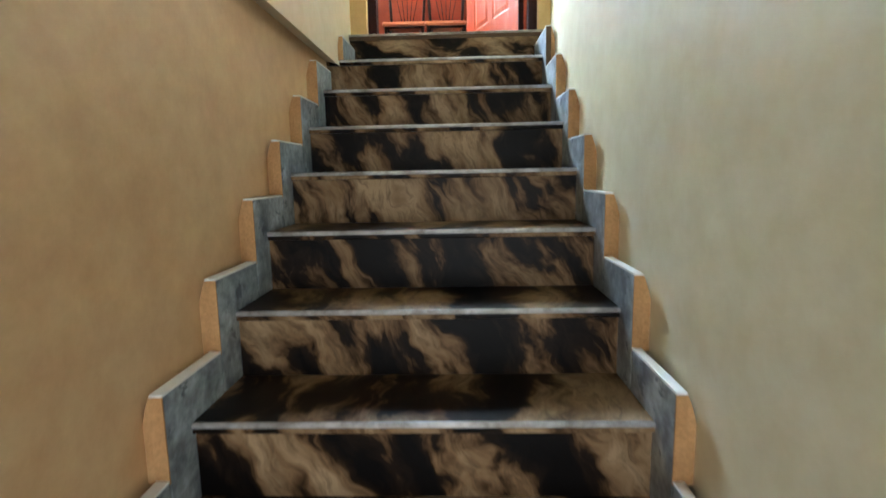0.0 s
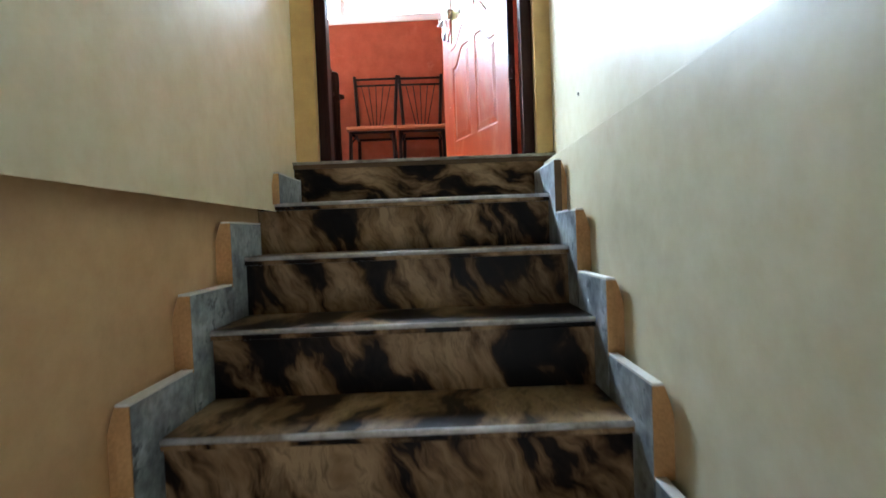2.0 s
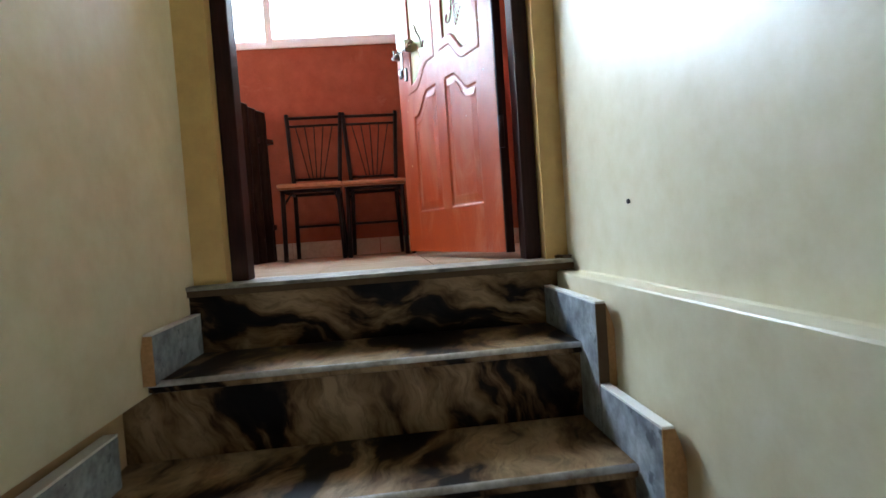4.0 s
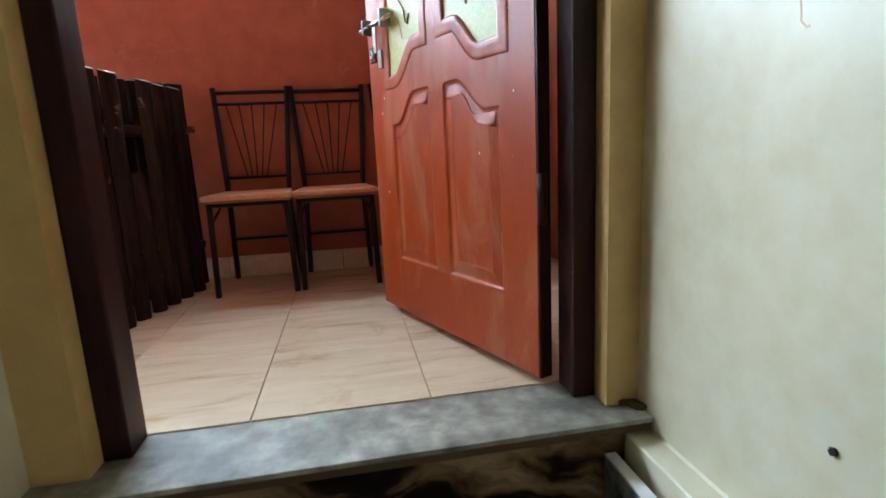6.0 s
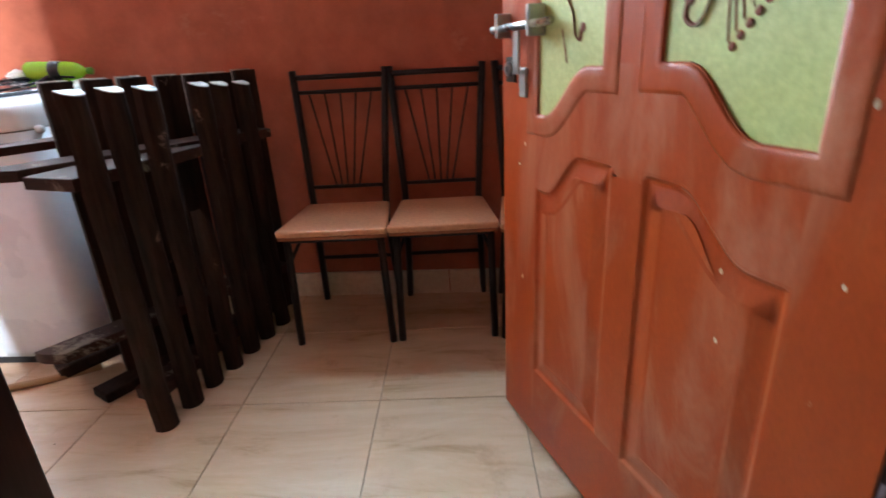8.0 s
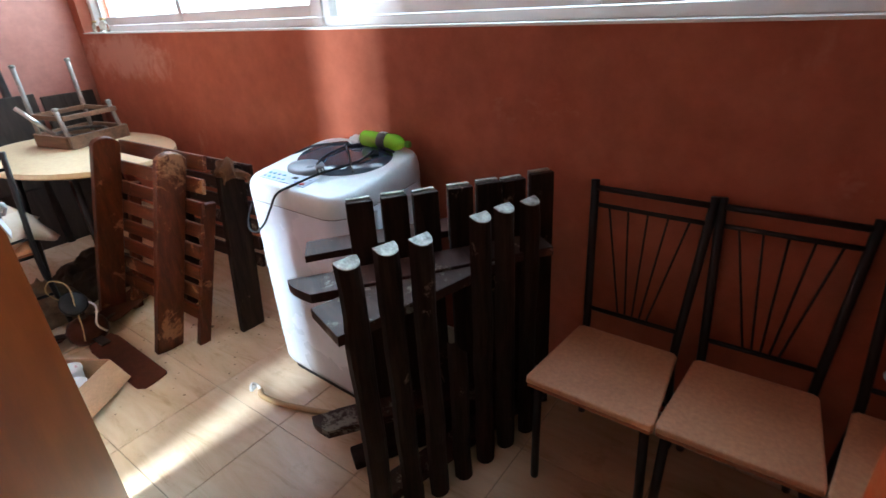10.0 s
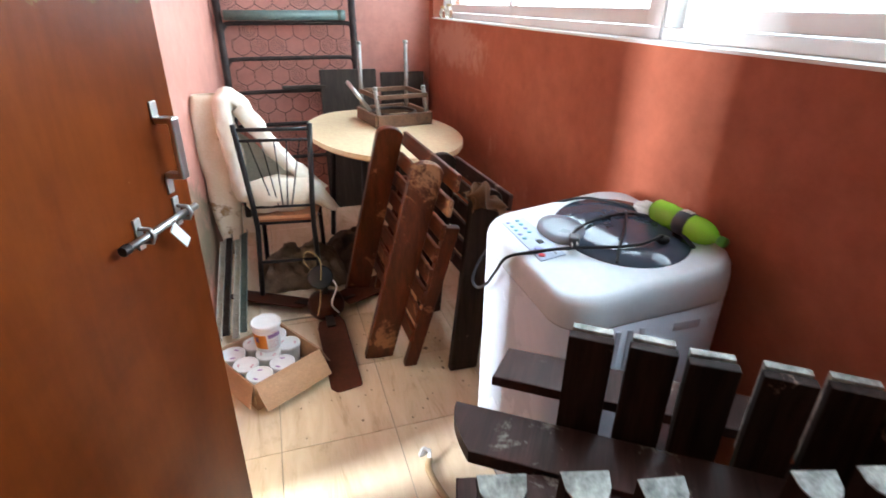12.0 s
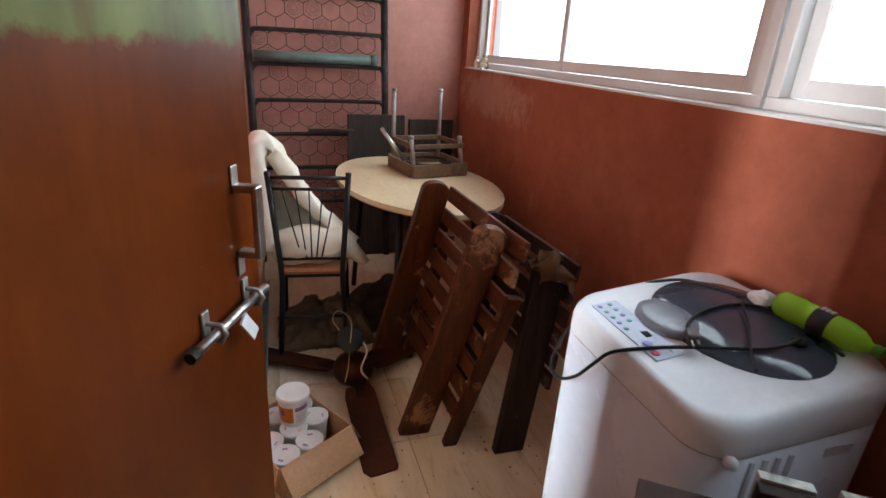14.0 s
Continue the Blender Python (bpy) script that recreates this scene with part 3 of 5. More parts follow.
# small lit room behind the second door
bm = bmesh.new()
box(bm, (-2.7, -1.6, 0), (-2.9, 0.15, TOP))
box(bm, (-2.7, -1.6, 0), (-2.04, -1.8, TOP))
box(bm, (-1.28, -1.6, 0), (-0.9, -1.8, TOP))
box(bm, (-2.04, -1.6, 0), (-1.28, -1.8, 0.8))
box(bm, (-2.04, -1.6, 1.9), (-1.28, -1.8, TOP))
structure("wall_side_room", bm, M_CREAM)
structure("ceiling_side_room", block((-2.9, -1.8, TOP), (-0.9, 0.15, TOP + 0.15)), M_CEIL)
structure("floor_side_room", block((-2.9, -1.8, -0.15), (-0.9, 0.285, -0.004)), M_SKIRTING)

structure("floor_bed", block((-4.6, 0.16, -0.2), (1.1, 2.2, -0.004)), M_JOINT)
# skirting tiles under the window wall
sk = thing("skirting", Matrix(), "pale stone skirting tiles along the window wall", "skirting", kind="structure")
for i in range(10):
    x0 = -4.45 + 0.545 * i
    bm = prism(bmesh.new(), [(x0, yw(x0) - 0.012), (x0 + 0.541, yw(x0 + 0.541) - 0.012), (x0 + 0.541, yw(x0 + 0.541) - 0.001), (x0, yw(x0) - 0.001)], 0.0, 0.10)
    part("skirting_tile", bm, M_SKIRTING, sk)

# windows: two sliding units side by side
def window_unit(x0, x1, name):
    m = pose(x0, yw(x0) + 0.11, SILL + 0.008, 0, 0, WALL_YAW)
    u = thing(name, m, "white aluminium sliding window with two sashes", "window", kind="structure")
    w, h = x1 - x0, WT - SILL - 0.008
    fr = bmesh.new()
    box(fr, (0, -0.035, 0), (w, 0.035, 0.035), 0.003)
    box(fr, (0, -0.035, h - 0.04), (w, 0.035, h), 0.003)
    box(fr, (0, -0.034, 0.035), (0.04, 0.034, h - 0.04), 0.003)
    box(fr, (w - 0.04, -0.034, 0.035), (w, 0.034, h - 0.04), 0.003)
    part("window_frame", fr, M_ALU, u)
    half = w / 2
    for a, b, y in ((0.04, half + 0.02, 0.012), (half - 0.02, w - 0.04, -0.016)):
        s = bmesh.new()
        box(s, (a, y - 0.010, 0.037), (a + 0.045, y + 0.010, h - 0.042), 0.003)
        box(s, (b - 0.045, y - 0.010, 0.037), (b, y + 0.010, h - 0.042), 0.003)
        box(s, (a + 0.045, y - 0.009, 0.037), (b - 0.045, y + 0.009, 0.085), 0.003)
        box(s, (a + 0.045, y - 0.009, h - 0.09), (b - 0.045, y + 0.009, h - 0.042), 0.003)
        sash = part("sash", s, M_ALU, u)
        g = part("pane", block((a + 0.045, y - 0.002, 0.085), (b - 0.045, y + 0.002, h - 0.09)), M_GLASS, sash)
        g.visible_shadow = False
    return u


window_unit(-4.33, -1.885, "window_1")
window_unit(-1.875, 0.475, "window_2")

# door frames
def door_frame(name, x0, x1, y0, y1, wide):
    """x0 and x1 are the outer edges; the jambs are rebated towards the room."""
    d = thing(name, Matrix(), "dark red-brown painted wooden door frame", "door frame", kind="structure")
    for a, b in ((x0, x0 + wide), (x1 - wide, x1)):
        bm = bmesh.new()
        box(bm, (a, y0, 0.0), (b, y1, HEAD - 0.06), 0.004)
        part("jamb", bm, M_FRAMEWOOD, d)
    part("head", block((x0, y0, HEAD - 0.058), (x1, y1, HEAD - 0.002), 0.004), M_FRAMEWOOD, d)
    return d


door_frame("door_frame_1", FRAME_L, FRAME_R, 0.198, 0.282, 0.052)
door_frame("door_frame_2", D2_L, D2_R, 0.20, 0.315, 0.045)

# ---- staircase ----
stairs = thing("staircase", Matrix(), "steep stairs of dark brown veined marble, window glints painted as pale nosings", "stairs", kind="structure")
GOING, RISE, XL, XR = 0.287, 0.20, -0.664, 0.446


def noseline(k):
    return 0.077 - GOING * k


for k in range(0, 13):
    y, z = noseline(k), -RISE * k
    # riser under this nosing, set back a little
    part("riser", block((XL - 0.05, y + 0.022, z - RISE - 0.001), (XR + 0.05, y + 0.045, z - 0.030)), M_MARBLE if k else M_MARBLE_FLAT, stairs)
    if k == 0:
        continue
    part("tread", block((XL - 0.05, y + 0.008, z - 0.029), (XR + 0.05, y + GOING + 0.034, z), 0.004), M_MARBLE, stairs)
    # rounded edge in the pale colour that carries the window glint
    nose = bmesh.new()
    tube(nose, [(XL, y + 0.012, z - 0.0072), (XR, y + 0.012, z - 0.0072)], 0.0082, 14)
    part("nosing", nose, M_NOSE, stairs, smooth=True)
    core = block((XL - 0.06, y + 0.046, z - RISE), (XR + 0.06, y + GOING + 0.05, z - 0.030))
    part("step_core", core, M_GROUT, stairs)
    for side in (-1, 1):
        inner = 0.443 if side > 0 else XL
        wall = (0.488 if side > 0 else -0.714)
        if side < 0 and k == 1:
            inner, wall = -0.615, -0.645
        th = 0.025 if side > 0 else (0.020 if k == 1 else 0.031)
        y0, y1, zt = y - 0.100, y + GOING - 0.103, z + 0.120
        if k == 1:
            y1 = 0.143
            y0 = y - 0.015 if side < 0 else y0
        slab = bmesh.new()
        x0, x1 = sorted((inner, inner + side * th))
        low = 0.125 if (side < 0 and k == 1) else 0.330
        box(slab, (x0, y0 + 0.002, zt - low), (x1, y1, zt - 0.006), 0.002)
        s = part("skirting_slab", slab, M_SKIRT, stairs, "blue-grey marble skirting slab stepped beside the stair")
        cap = block((x0, y0, zt - 0.006), (x1, y1, zt), 0.001)
        part("skirting_edge", cap, M_SKIRT_TOP, s)
        # plaster fillet between slab and wall
        xo = inner + side * th
        foot = 0.125 if (side < 0 and k == 1) else 0.21
        pts = [(xo, zt - 0.004), (xo * 0.45 + wall * 0.55, zt - 0.035), (wall + side * 0.003, zt - 0.080), (wall + side * 0.003, zt - foot), (xo, zt - foot)]
        part("plaster_fillet", prism(bmesh.new(), pts, y0 - 0.001, y1 - 0.12, "y"), M_FILLET, stairs)
        face = [(inner, zt - 0.006), (xo, zt - 0.006), (xo, zt - foot), (inner, zt - foot)]
        part("plaster_face", prism(bmesh.new(), face, y0 - 0.003, y0 + 0.0015, "y"), M_GROUT if (k == 1 and side > 0) else M_FILLET, stairs)
structure("landing_slab_bed", block((-0.672, 0.083, -0.031), (0.54, 0.282, -0.012), 0.002), M_GROUT)
bm = bmesh.new()
for cx, cy, r in ((0.515, 0.150, 0.020), (0.535, 0.125, 0.016), (0.495, 0.172, 0.014), (0.53, 0.16, 0.022)):
    q = bmesh.ops.create_icosphere(bm, subdivisions=2, radius=r, matrix=Matrix.Translation((cx, cy, 0.004)))
    for v in q["verts"]:
        v.co += noise.noise_vector(v.co * 60) * 0.012
        v.co.z *= 0.55
structure("mortar_lump", bm, M_GROUT, "dark broken mortar in the corner of the threshold")
structure("landing_slab", block((-0.672, 0.077, -0.0115), (0.54, 0.283, 0.0), 0.002), M_SLAB, "grey marble threshold slab with a chipped dark front edge")

# ---- doors ----
LEAF_W, LEAF_H = 0.835, 2.0


def ogee(u, lo, hi, a, b):
    return lo + (hi - lo) * ease((u - a) / (b - a))


def panelled_leaf():
    ang = math.degrees(math.atan2(0.933, -0.359))
    d = thing("door_1", pose(0.365, 0.268, 0.024, 0, 0, ang), "orange-red panelled wooden door standing open, light green painted upper panels", "door")
    X = lambda u: LEAF_W - u
    body = part("leaf", block((0, -0.030 - 0.006, 0), (LEAF_W, -0.006, LEAF_H), 0.002), M_ORANGE, d)
    part("hinge_edge", block((-0.006, -0.034, 0.0), (-0.0005, -0.001, LEAF_H)), M_FRAMEWOOD, body, "dark unpainted hinge edge")
    top1 = lambda u: ogee(u, 0.625, 0.715, 0.185, 0.30)
    top2 = lambda u: ogee(u, 0.715, 0.632, 0.53, 0.655)
    bot1 = lambda u: ogee(u, 0.775, 0.866, 0.175, 0.31)
    bot2 = lambda u: ogee(u, 0.872, 0.785, 0.525, 0.640)

    def raised(name, outline, y0=-0.0075, y1=0.0, mat=M_ORANGE, bevel=0.0, parent=body):
        return part(name, prism(bmesh.new(), [(X(u), z) for u, z in outline], y0, y1, "y", bevel), mat, parent)

    steps = [i / 14 for i in range(15)]
    raised("stile", [(0.001, 0.001), (0.148, 0.001), (0.148, LEAF_H - 0.001), (0.001, LEAF_H - 0.001)])
    raised("stile", [(0.710, 0.001), (LEAF_W - 0.001, 0.001), (LEAF_W - 0.001, LEAF_H - 0.001), (0.710, LEAF_H - 0.001)])
    raised("stile", [(0.388, 0.182), (0.462, 0.182), (0.462, 0.70), (0.388, 0.70)])
    raised("stile", [(0.352, 0.87), (0.476, 0.87), (0.476, 1.80), (0.352, 1.80)])
    raised("rail", [(0.148, 0.001), (0.710, 0.001), (0.710, 0.182), (0.148, 0.182)])
    raised("rail", [(0.148, 1.80), (0.710, 1.80), (0.710, 1.999), (0.148, 1.999)])
    us = [0.148 + (0.710 - 0.148) * i / 40 for i in range(41)]
    low = [(u, top1(u) if u < 0.388 else (0.70 if u < 0.462 else top2(u))) for u in us]
    high = [(u, bot1(u) if u < 0.352 else (0.87 if u < 0.476 else bot2(u))) for u in us]
    raised("rail", low + high[::-1])
    # green fields, each in a broad rounded moulding
    def moulding(path, profile, closed=False):
        """A section of (outward, height) pairs run along a line of (u, z) points."""
        bm, rings, k = bmesh.new(), [], len(path)
        for i in range(k):
            p0 = path[(i - 1) % k] if closed else path[max(i - 1, 0)]
            p1 = path[(i + 1) % k] if closed else path[min(i + 1, k - 1)]
            d0, d1 = Vector(path[i]) - Vector(p0), Vector(p1) - Vector(path[i])
            d0, d1 = (d0 if d0.length else d1).normalized(), (d1 if d1.length else d0).normalized()
            d = (d0 + d1).normalized()
            out = Vector((d.y, -d.x)) / max(0.55, d.dot(d0))
            rings.append([bm.verts.new((X(path[i][0] + out.x * o), h, path[i][1] + out.y * o)) for o, h in profile])
        for a, b in (list(zip(rings, rings[1:])) + ([(rings[-1], rings[0])] if closed else [])):
            for i in range(len(profile) - 1):
                bm.faces.new((a[i], b[i], b[i + 1], a[i + 1]))
        return part("moulding", bm, M_ORANGE, body, smooth=not closed)

    g1 = [(0.150 + 0.200 * s, bot1(0.150 + 0.200 * s)) for s in steps]
    g2 = [(0.478 + 0.230 * s, bot2(0.478 + 0.230 * s)) for s in steps]
    band = [(0.0, -0.0070), (0.002, 0.0016), (0.007, 0.0032), (0.018, 0.0036), (0.028, 0.0024), (0.034, 0.0028), (0.038, 0.0020), (0.041, 0.0004), (0.043, -0.0025)]
    for g in (g1, g2):
        raised("green_panel", g + [(g[-1][0], 1.80), (g[0][0], 1.80)], -0.0075, -0.0045, M_GREEN, 0.0)
        moulding([(g[0][0], 1.80)] + g + [(g[-1][0], 1.80)], band)
    # lower fields: a groove, a slope and a raised flat
    slope = [(0.004, 0.0002), (0.0, -0.0006), (-0.006, -0.0044), (-0.012, -0.0050), (-0.018, -0.0042), (-0.040, 0.0002), (-0.046, 0.0003), (-0.0475, -0.0035)]
    for u0, u1, tf in ((0.150, 0.386, top1), (0.464, 0.708, top2)):
        out = [(u0 + (u1 - u0) * s, tf(u0 + (u1 - u0) * s)) for s in steps]
        moulding([(u0, 0.185)] + [(u1, 0.185)] + out[::-1], [(o, h) for o, h in slope], True)
        c0, c1 = u0 + 0.039, u1 - 0.039
        inn = [(c0 + (c1 - c0) * s, tf(u0 + (u1 - u0) * s) - 0.039) for s in steps]
        raised("raised_field", [(c1, 0.224), (c0, 0.224)] + inn, -0.0085, 0.0, M_ORANGE, 0.001)
    # painted motifs
    def stroke(pts, r, parent=body):
        line = smooth_path([(X(u), -0.004, z) for u, z in pts], 5)
        part("painted_stroke", tube(bmesh.new(), line, r, 6, flat=0.3), M_MOTIF, parent, smooth=True)

    def dot(u, z, r):
        part("painted_dot", lathe(bmesh.new(), [(r * 0.6, 0.0), (r, 0.001), (r * 0.7, 0.003)], 12, Matrix.Translation((X(u), -0.0047, z)) @ Matrix.Rotation(radians(-90), 4, "X")), M_MOTIF, body)

    stroke([(0.513, 0.945), (0.510, 0.925), (0.525, 0.915), (0.540, 0.930), (0.550, 0.960), (0.552, 0.990), (0.565, 1.030), (0.590, 1.06)], 0.005)
    stroke([(0.568, 0.965), (0.585, 0.985), (0.605, 0.993), (0.626, 0.985)], 0.006)
    for i in range(5):
        a, b = 0.574 + 0.009 * i, 0.884 + 0.012 * i
        stroke([(0.572 + 0.003 * i, 0.962), (0.574 + 0.008 * i, 0.925 + 0.008 * i), (a + 0.004, b + 0.008)], 0.0016)
        dot(0.584 + 0.0098 * i, 0.888 + 0.0118 * i, 0.0055)
    dot(0.512, 0.945, 0.009)
    dot(0.550, 0.962, 0.010)
    dot(0.628, 0.983, 0.011)
    stroke([(0.286, 0.925), (0.280, 0.905), (0.266, 0.915), (0.258, 0.945), (0.245, 0.965), (0.225, 0.985), (0.215, 1.01), (0.20, 1.03)], 0.0045)
    stroke([(0.225, 0.925), (0.235, 0.895), (0.243, 0.87)], 0.0015)
    dot(0.287, 0.925, 0.008)
    # chips where the paint has come off
    for u, z, r in ((0.556, 0.814, 0.0045), (0.585, 0.795, 0.005), (0.753, 0.836, 0.0048), (0.619, 0.621, 0.0035), (0.626, 0.524, 0.0035), (0.763, 0.658, 0.0035), (0.102, 0.711, 0.004), (0.078, 0.665, 0.004), (0.093, 0.406, 0.005)):
        r *= 0.62
        chip = lathe(bmesh.new(), [(r, 0.0), (r * 0.9, 0.0006)], 9, Matrix.Translation((X(u), 0.0002 if u > 0.70 or u < 0.15 else 0.0008, z)) @ Matrix.Rotation(radians(-90), 4, "X") @ Matrix.Scale(1.7, 4, (0, 1, 0)))
        for v in chip.verts:
            v.co += noise.noise_vector(v.co * 300) * r * 0.2
        part("paint_chip", chip, M_MAT, body, "pale bare chip in the paint")
    # sliding bolt, handle stem and keyhole plate near the free edge
    bolt = part("bolt", rod((X(0.002), 0.024, 0.935), (X(0.232), 0.024, 0.940), 0.0072, 12), M_STEEL, d, "steel sliding bolt", True)
    part("staple", block((X(0.038), -0.004, 0.918), (X(0.026), 0.032, 0.965), 0.003), M_DULL, bolt)
    part("staple", block((X(0.170), -0.004, 0.918), (X(0.156), 0.032, 0.972), 0.003), M_DULL, bolt)
    part("hasp", block((X(0.116), 0.020, 0.850), (X(0.092), 0.025, 0.935), 0.002), M_DULL, bolt)
    plate = part("lock_plate", block((X(0.062), -0.002, 0.832), (X(0.022), 0.005, 0.882), 0.002), M_LOCK, d, "dark bronze keyhole plate")
    part("keyhole_ring", lathe(bmesh.new(), [(0.014, 0), (0.014, 0.006), (0.006, 0.006), (0.006, 0.002)], 16, Matrix.Translation((X(0.042), 0.005, 0.858)) @ Matrix.Rotation(radians(-90), 4, "X")), M_STEEL, plate)
    part("lock_arm", block((X(0.116), -0.002, 0.805), (X(0.090), 0.010, 0.862), 0.003), M_DULL, plate)
    for z in (0.42, 1.0, 1.70):
        part("hinge", rod((-0.012, -0.004, z - 0.055), (-0.012, -0.004, z + 0.055), 0.011), M_FRAMEWOOD, d, "", True)
    return d


def veneer_leaf():
    wdt = 0.763
    ang = math.degrees(math.atan2(0.315, -0.695))
    d = thing("door_2", pose(-0.930, 0.300, 0.010, 0, 0, ang), "plain brown veneered door ajar, greenish paint along its upper part", "door")
    X = lambda u: wdt - u
    leaf = part("leaf", block((0, 0, 0), (wdt, 0.034, 2.02), 0.0025), M_VENEER, d)
    # pull handle
    u = 0.062
    grip = block((X(u + 0.011), -0.042, 1.080), (X(u - 0.011), -0.031, 1.198), 0.0035)
    for z0, z1 in ((1.186, 1.198), (1.080, 1.092)):
        box(grip, (X(u + 0.010), -0.034, z0), (X(u - 0.010), -0.003, z1), 0.002)
    pull = part("pull_handle", grip, M_STEEL, d, "flat steel pull handle")
    part("handle_plate", block((X(u + 0.010), -0.004, 1.195), (X(u - 0.010), -0.0002, 1.226), 0.0015), M_DULL, pull)
    part("handle_plate", block((X(u + 0.010), -0.004, 1.048), (X(u - 0.010), -0.0002, 1.082), 0.0015), M_DULL, pull)
    z = 1.007
    bolt = part("bolt", rod((X(0.238), -0.020, z), (X(0.020), -0.020, z), 0.0072, 14), M_STEEL, d, "steel tower bolt with worn shine", True)
    for uu in (0.178, 0.058):
        part("staple", block((X(uu + 0.009), -0.005, z - 0.028), (X(uu - 0.009), -0.0002, z + 0.032), 0.0015), M_DULL, bolt)
        part("staple_loop", tube(bmesh.new(), [(X(uu), -0.001, z - 0.013), (X(uu), -0.026, z - 0.013), (X(uu), -0.033, z), (X(uu), -0.026, z + 0.013), (X(uu), -0.001, z + 0.013)], 0.0042, 8), M_DULL, bolt, "", True)
    tag = bmesh.new()
    box(tag, (-0.011, -0.003, -0.062), (0.011, 0.001, 0.0), 0.001, Matrix.Translation((X(0.118), -0.026, z - 0.008)) @ Matrix.Rotation(radians(-38), 4, "Y"))
    part("bolt_lever", tag, M_TAG, bolt, "pale flat bolt lever hanging askew")
    part("bolt_end", lathe(bmesh.new(), [(0.0085, 0), (0.0092, 0.004), (0.0092, 0.016), (0.007, 0.02)], 14, Matrix.Translation((X(0.248), -0.020, z)) @ Matrix.Rotation(radians(90), 4, "Y")), M_RUST, bolt)
    return d


panelled_leaf()
veneer_leaf()

# ---- things ----


def metal_chair(m, label, sc=1.0, group="chairs against the wall"):
    """Origin on the floor under the middle of the seat; the sitter looks along -y."""
    c = thing("metal_chair", m, label, "chair", group)
    s = lambda *p: tuple(v * sc for v in p)
    seat_o = [(-0.170, -0.165), (0.170, -0.165), (0.176, -0.150), (0.150, 0.150), (0.138, 0.162), (-0.138, 0.162), (-0.150, 0.150), (-0.176, -0.150)]
    seat = part("seat", prism(bmesh.new(), [(x * sc, y * sc) for x, y in seat_o], 0.404 * sc, 0.424 * sc, "z", 0.006), M_SEAT, c)
    part("seat_edge", prism(bmesh.new(), [(x * sc * 0.985, y * sc * 0.985) for x, y in seat_o], 0.394 * sc, 0.4035 * sc, "z"), M_SEAT_EDGE, seat)
    fr = bmesh.new()
    for a, b in (((-0.145, -0.13), (0.145, -0.13)), ((-0.145, 0.15), (0.145, 0.15)), ((-0.145, -0.13), (-0.135, 0.15)), ((0.145, -0.13), (0.135, 0.15))):
        tube(fr, [s(*a, 0.384), s(*b, 0.384)], 0.009 * sc)
    part("seat_frame", fr, M_BLACK, c, "", True)
    for sx in (-1, 1):
        part("leg", tube(bmesh.new(), [s(sx * 0.150, -0.130, 0.39), s(sx * 0.160, -0.118, 0.0)], 0.0125 * sc, 10), M_BLACK, c, "", True)
        post = tube(bmesh.new(), [s(sx * 0.150, 0.235, 0.0), s(sx * 0.134, 0.172, 0.36), s(sx * 0.136, 0.180, 0.45), s(sx * 0.163, 0.238, 0.885)], 0.0125 * sc, 10)
        part("back_leg", post, M_BLACK, c, "", True)
        part("brace", tube(bmesh.new(), [s(sx * 0.150, -0.125, 0.31), s(sx * 0.120, -0.02, 0.384)], 0.006 * sc), M_BLACK, c, "", True)
    part("stretcher", tube(bmesh.new(), [s(-0.147, 0.200, 0.195), s(0.147, 0.200, 0.195)], 0.008 * sc), M_BLACK, c, "", True)
    for z, y, w, r in ((0.862, 0.234, 0.160, 0.009), (0.812, 0.228, 0.157, 0.007), (0.480, 0.184, 0.138, 0.007)):
        part("back_rail", tube(bmesh.new(), [s(-w, y, z), s(w, y, z)], r * sc), M_BLACK, c, "", True)
    for i in range(5):
        t = (i - 2) / 2
        part("back_rod", tube(bmesh.new(), [s(t * 0.042, 0.184, 0.482), s(t * 0.112, 0.228, 0.811)], 0.0032 * sc, 6), M_BLACK, c, "", True)
    return c


first = metal_chair(pose(-0.445, 1.535, 0, 0, 0, 0), "black metal chair with tan seat pushed against the window wall")
copy_thing(first, pose(-0.098, 1.545, 0, 0, 0, 1.5))
copy_thing(first, pose(0.260, 1.53, 0, 0, 0, -1))


def half_round_plank(bm, w, t, h, seed=0.0):
    """A rough plank with one flat face (towards -x) and a rounded face, standing on z = 0."""
    n, levels = 8, 12
    rings = []
    for j in range(levels + 1):
        z = h * j / levels
        side = noise.noise(Vector((seed, z * 5.0, 1.7))) * 0.006
        wide = w * (1 + 0.16 * noise.noise(Vector((seed + 9, z * 7.0, 4.1))))
        deep = t * (1 + 0.22 * noise.noise(Vector((seed + 5, z * 9.0, 2.3))))
        out = [(-t * 0.3, -wide / 2)] + [(-t * 0.3 + deep * math.sin(math.pi * i / n) ** 0.7, -wide / 2 * math.cos(math.pi * i / n)) for i in range(1, n)] + [(-t * 0.3, wide / 2)]
        rings.append([bm.verts.new((x, y + side, z)) for x, y in out])
    k = n + 1
    for a, b in zip(rings, rings[1:]):
        for i in range(k):
            bm.faces.new((a[i], a[(i + 1) % k], b[(i + 1) % k], b[i]))
    bm.faces.new(rings[0][::-1])
    bm.faces.new(rings[-1])
    return bm


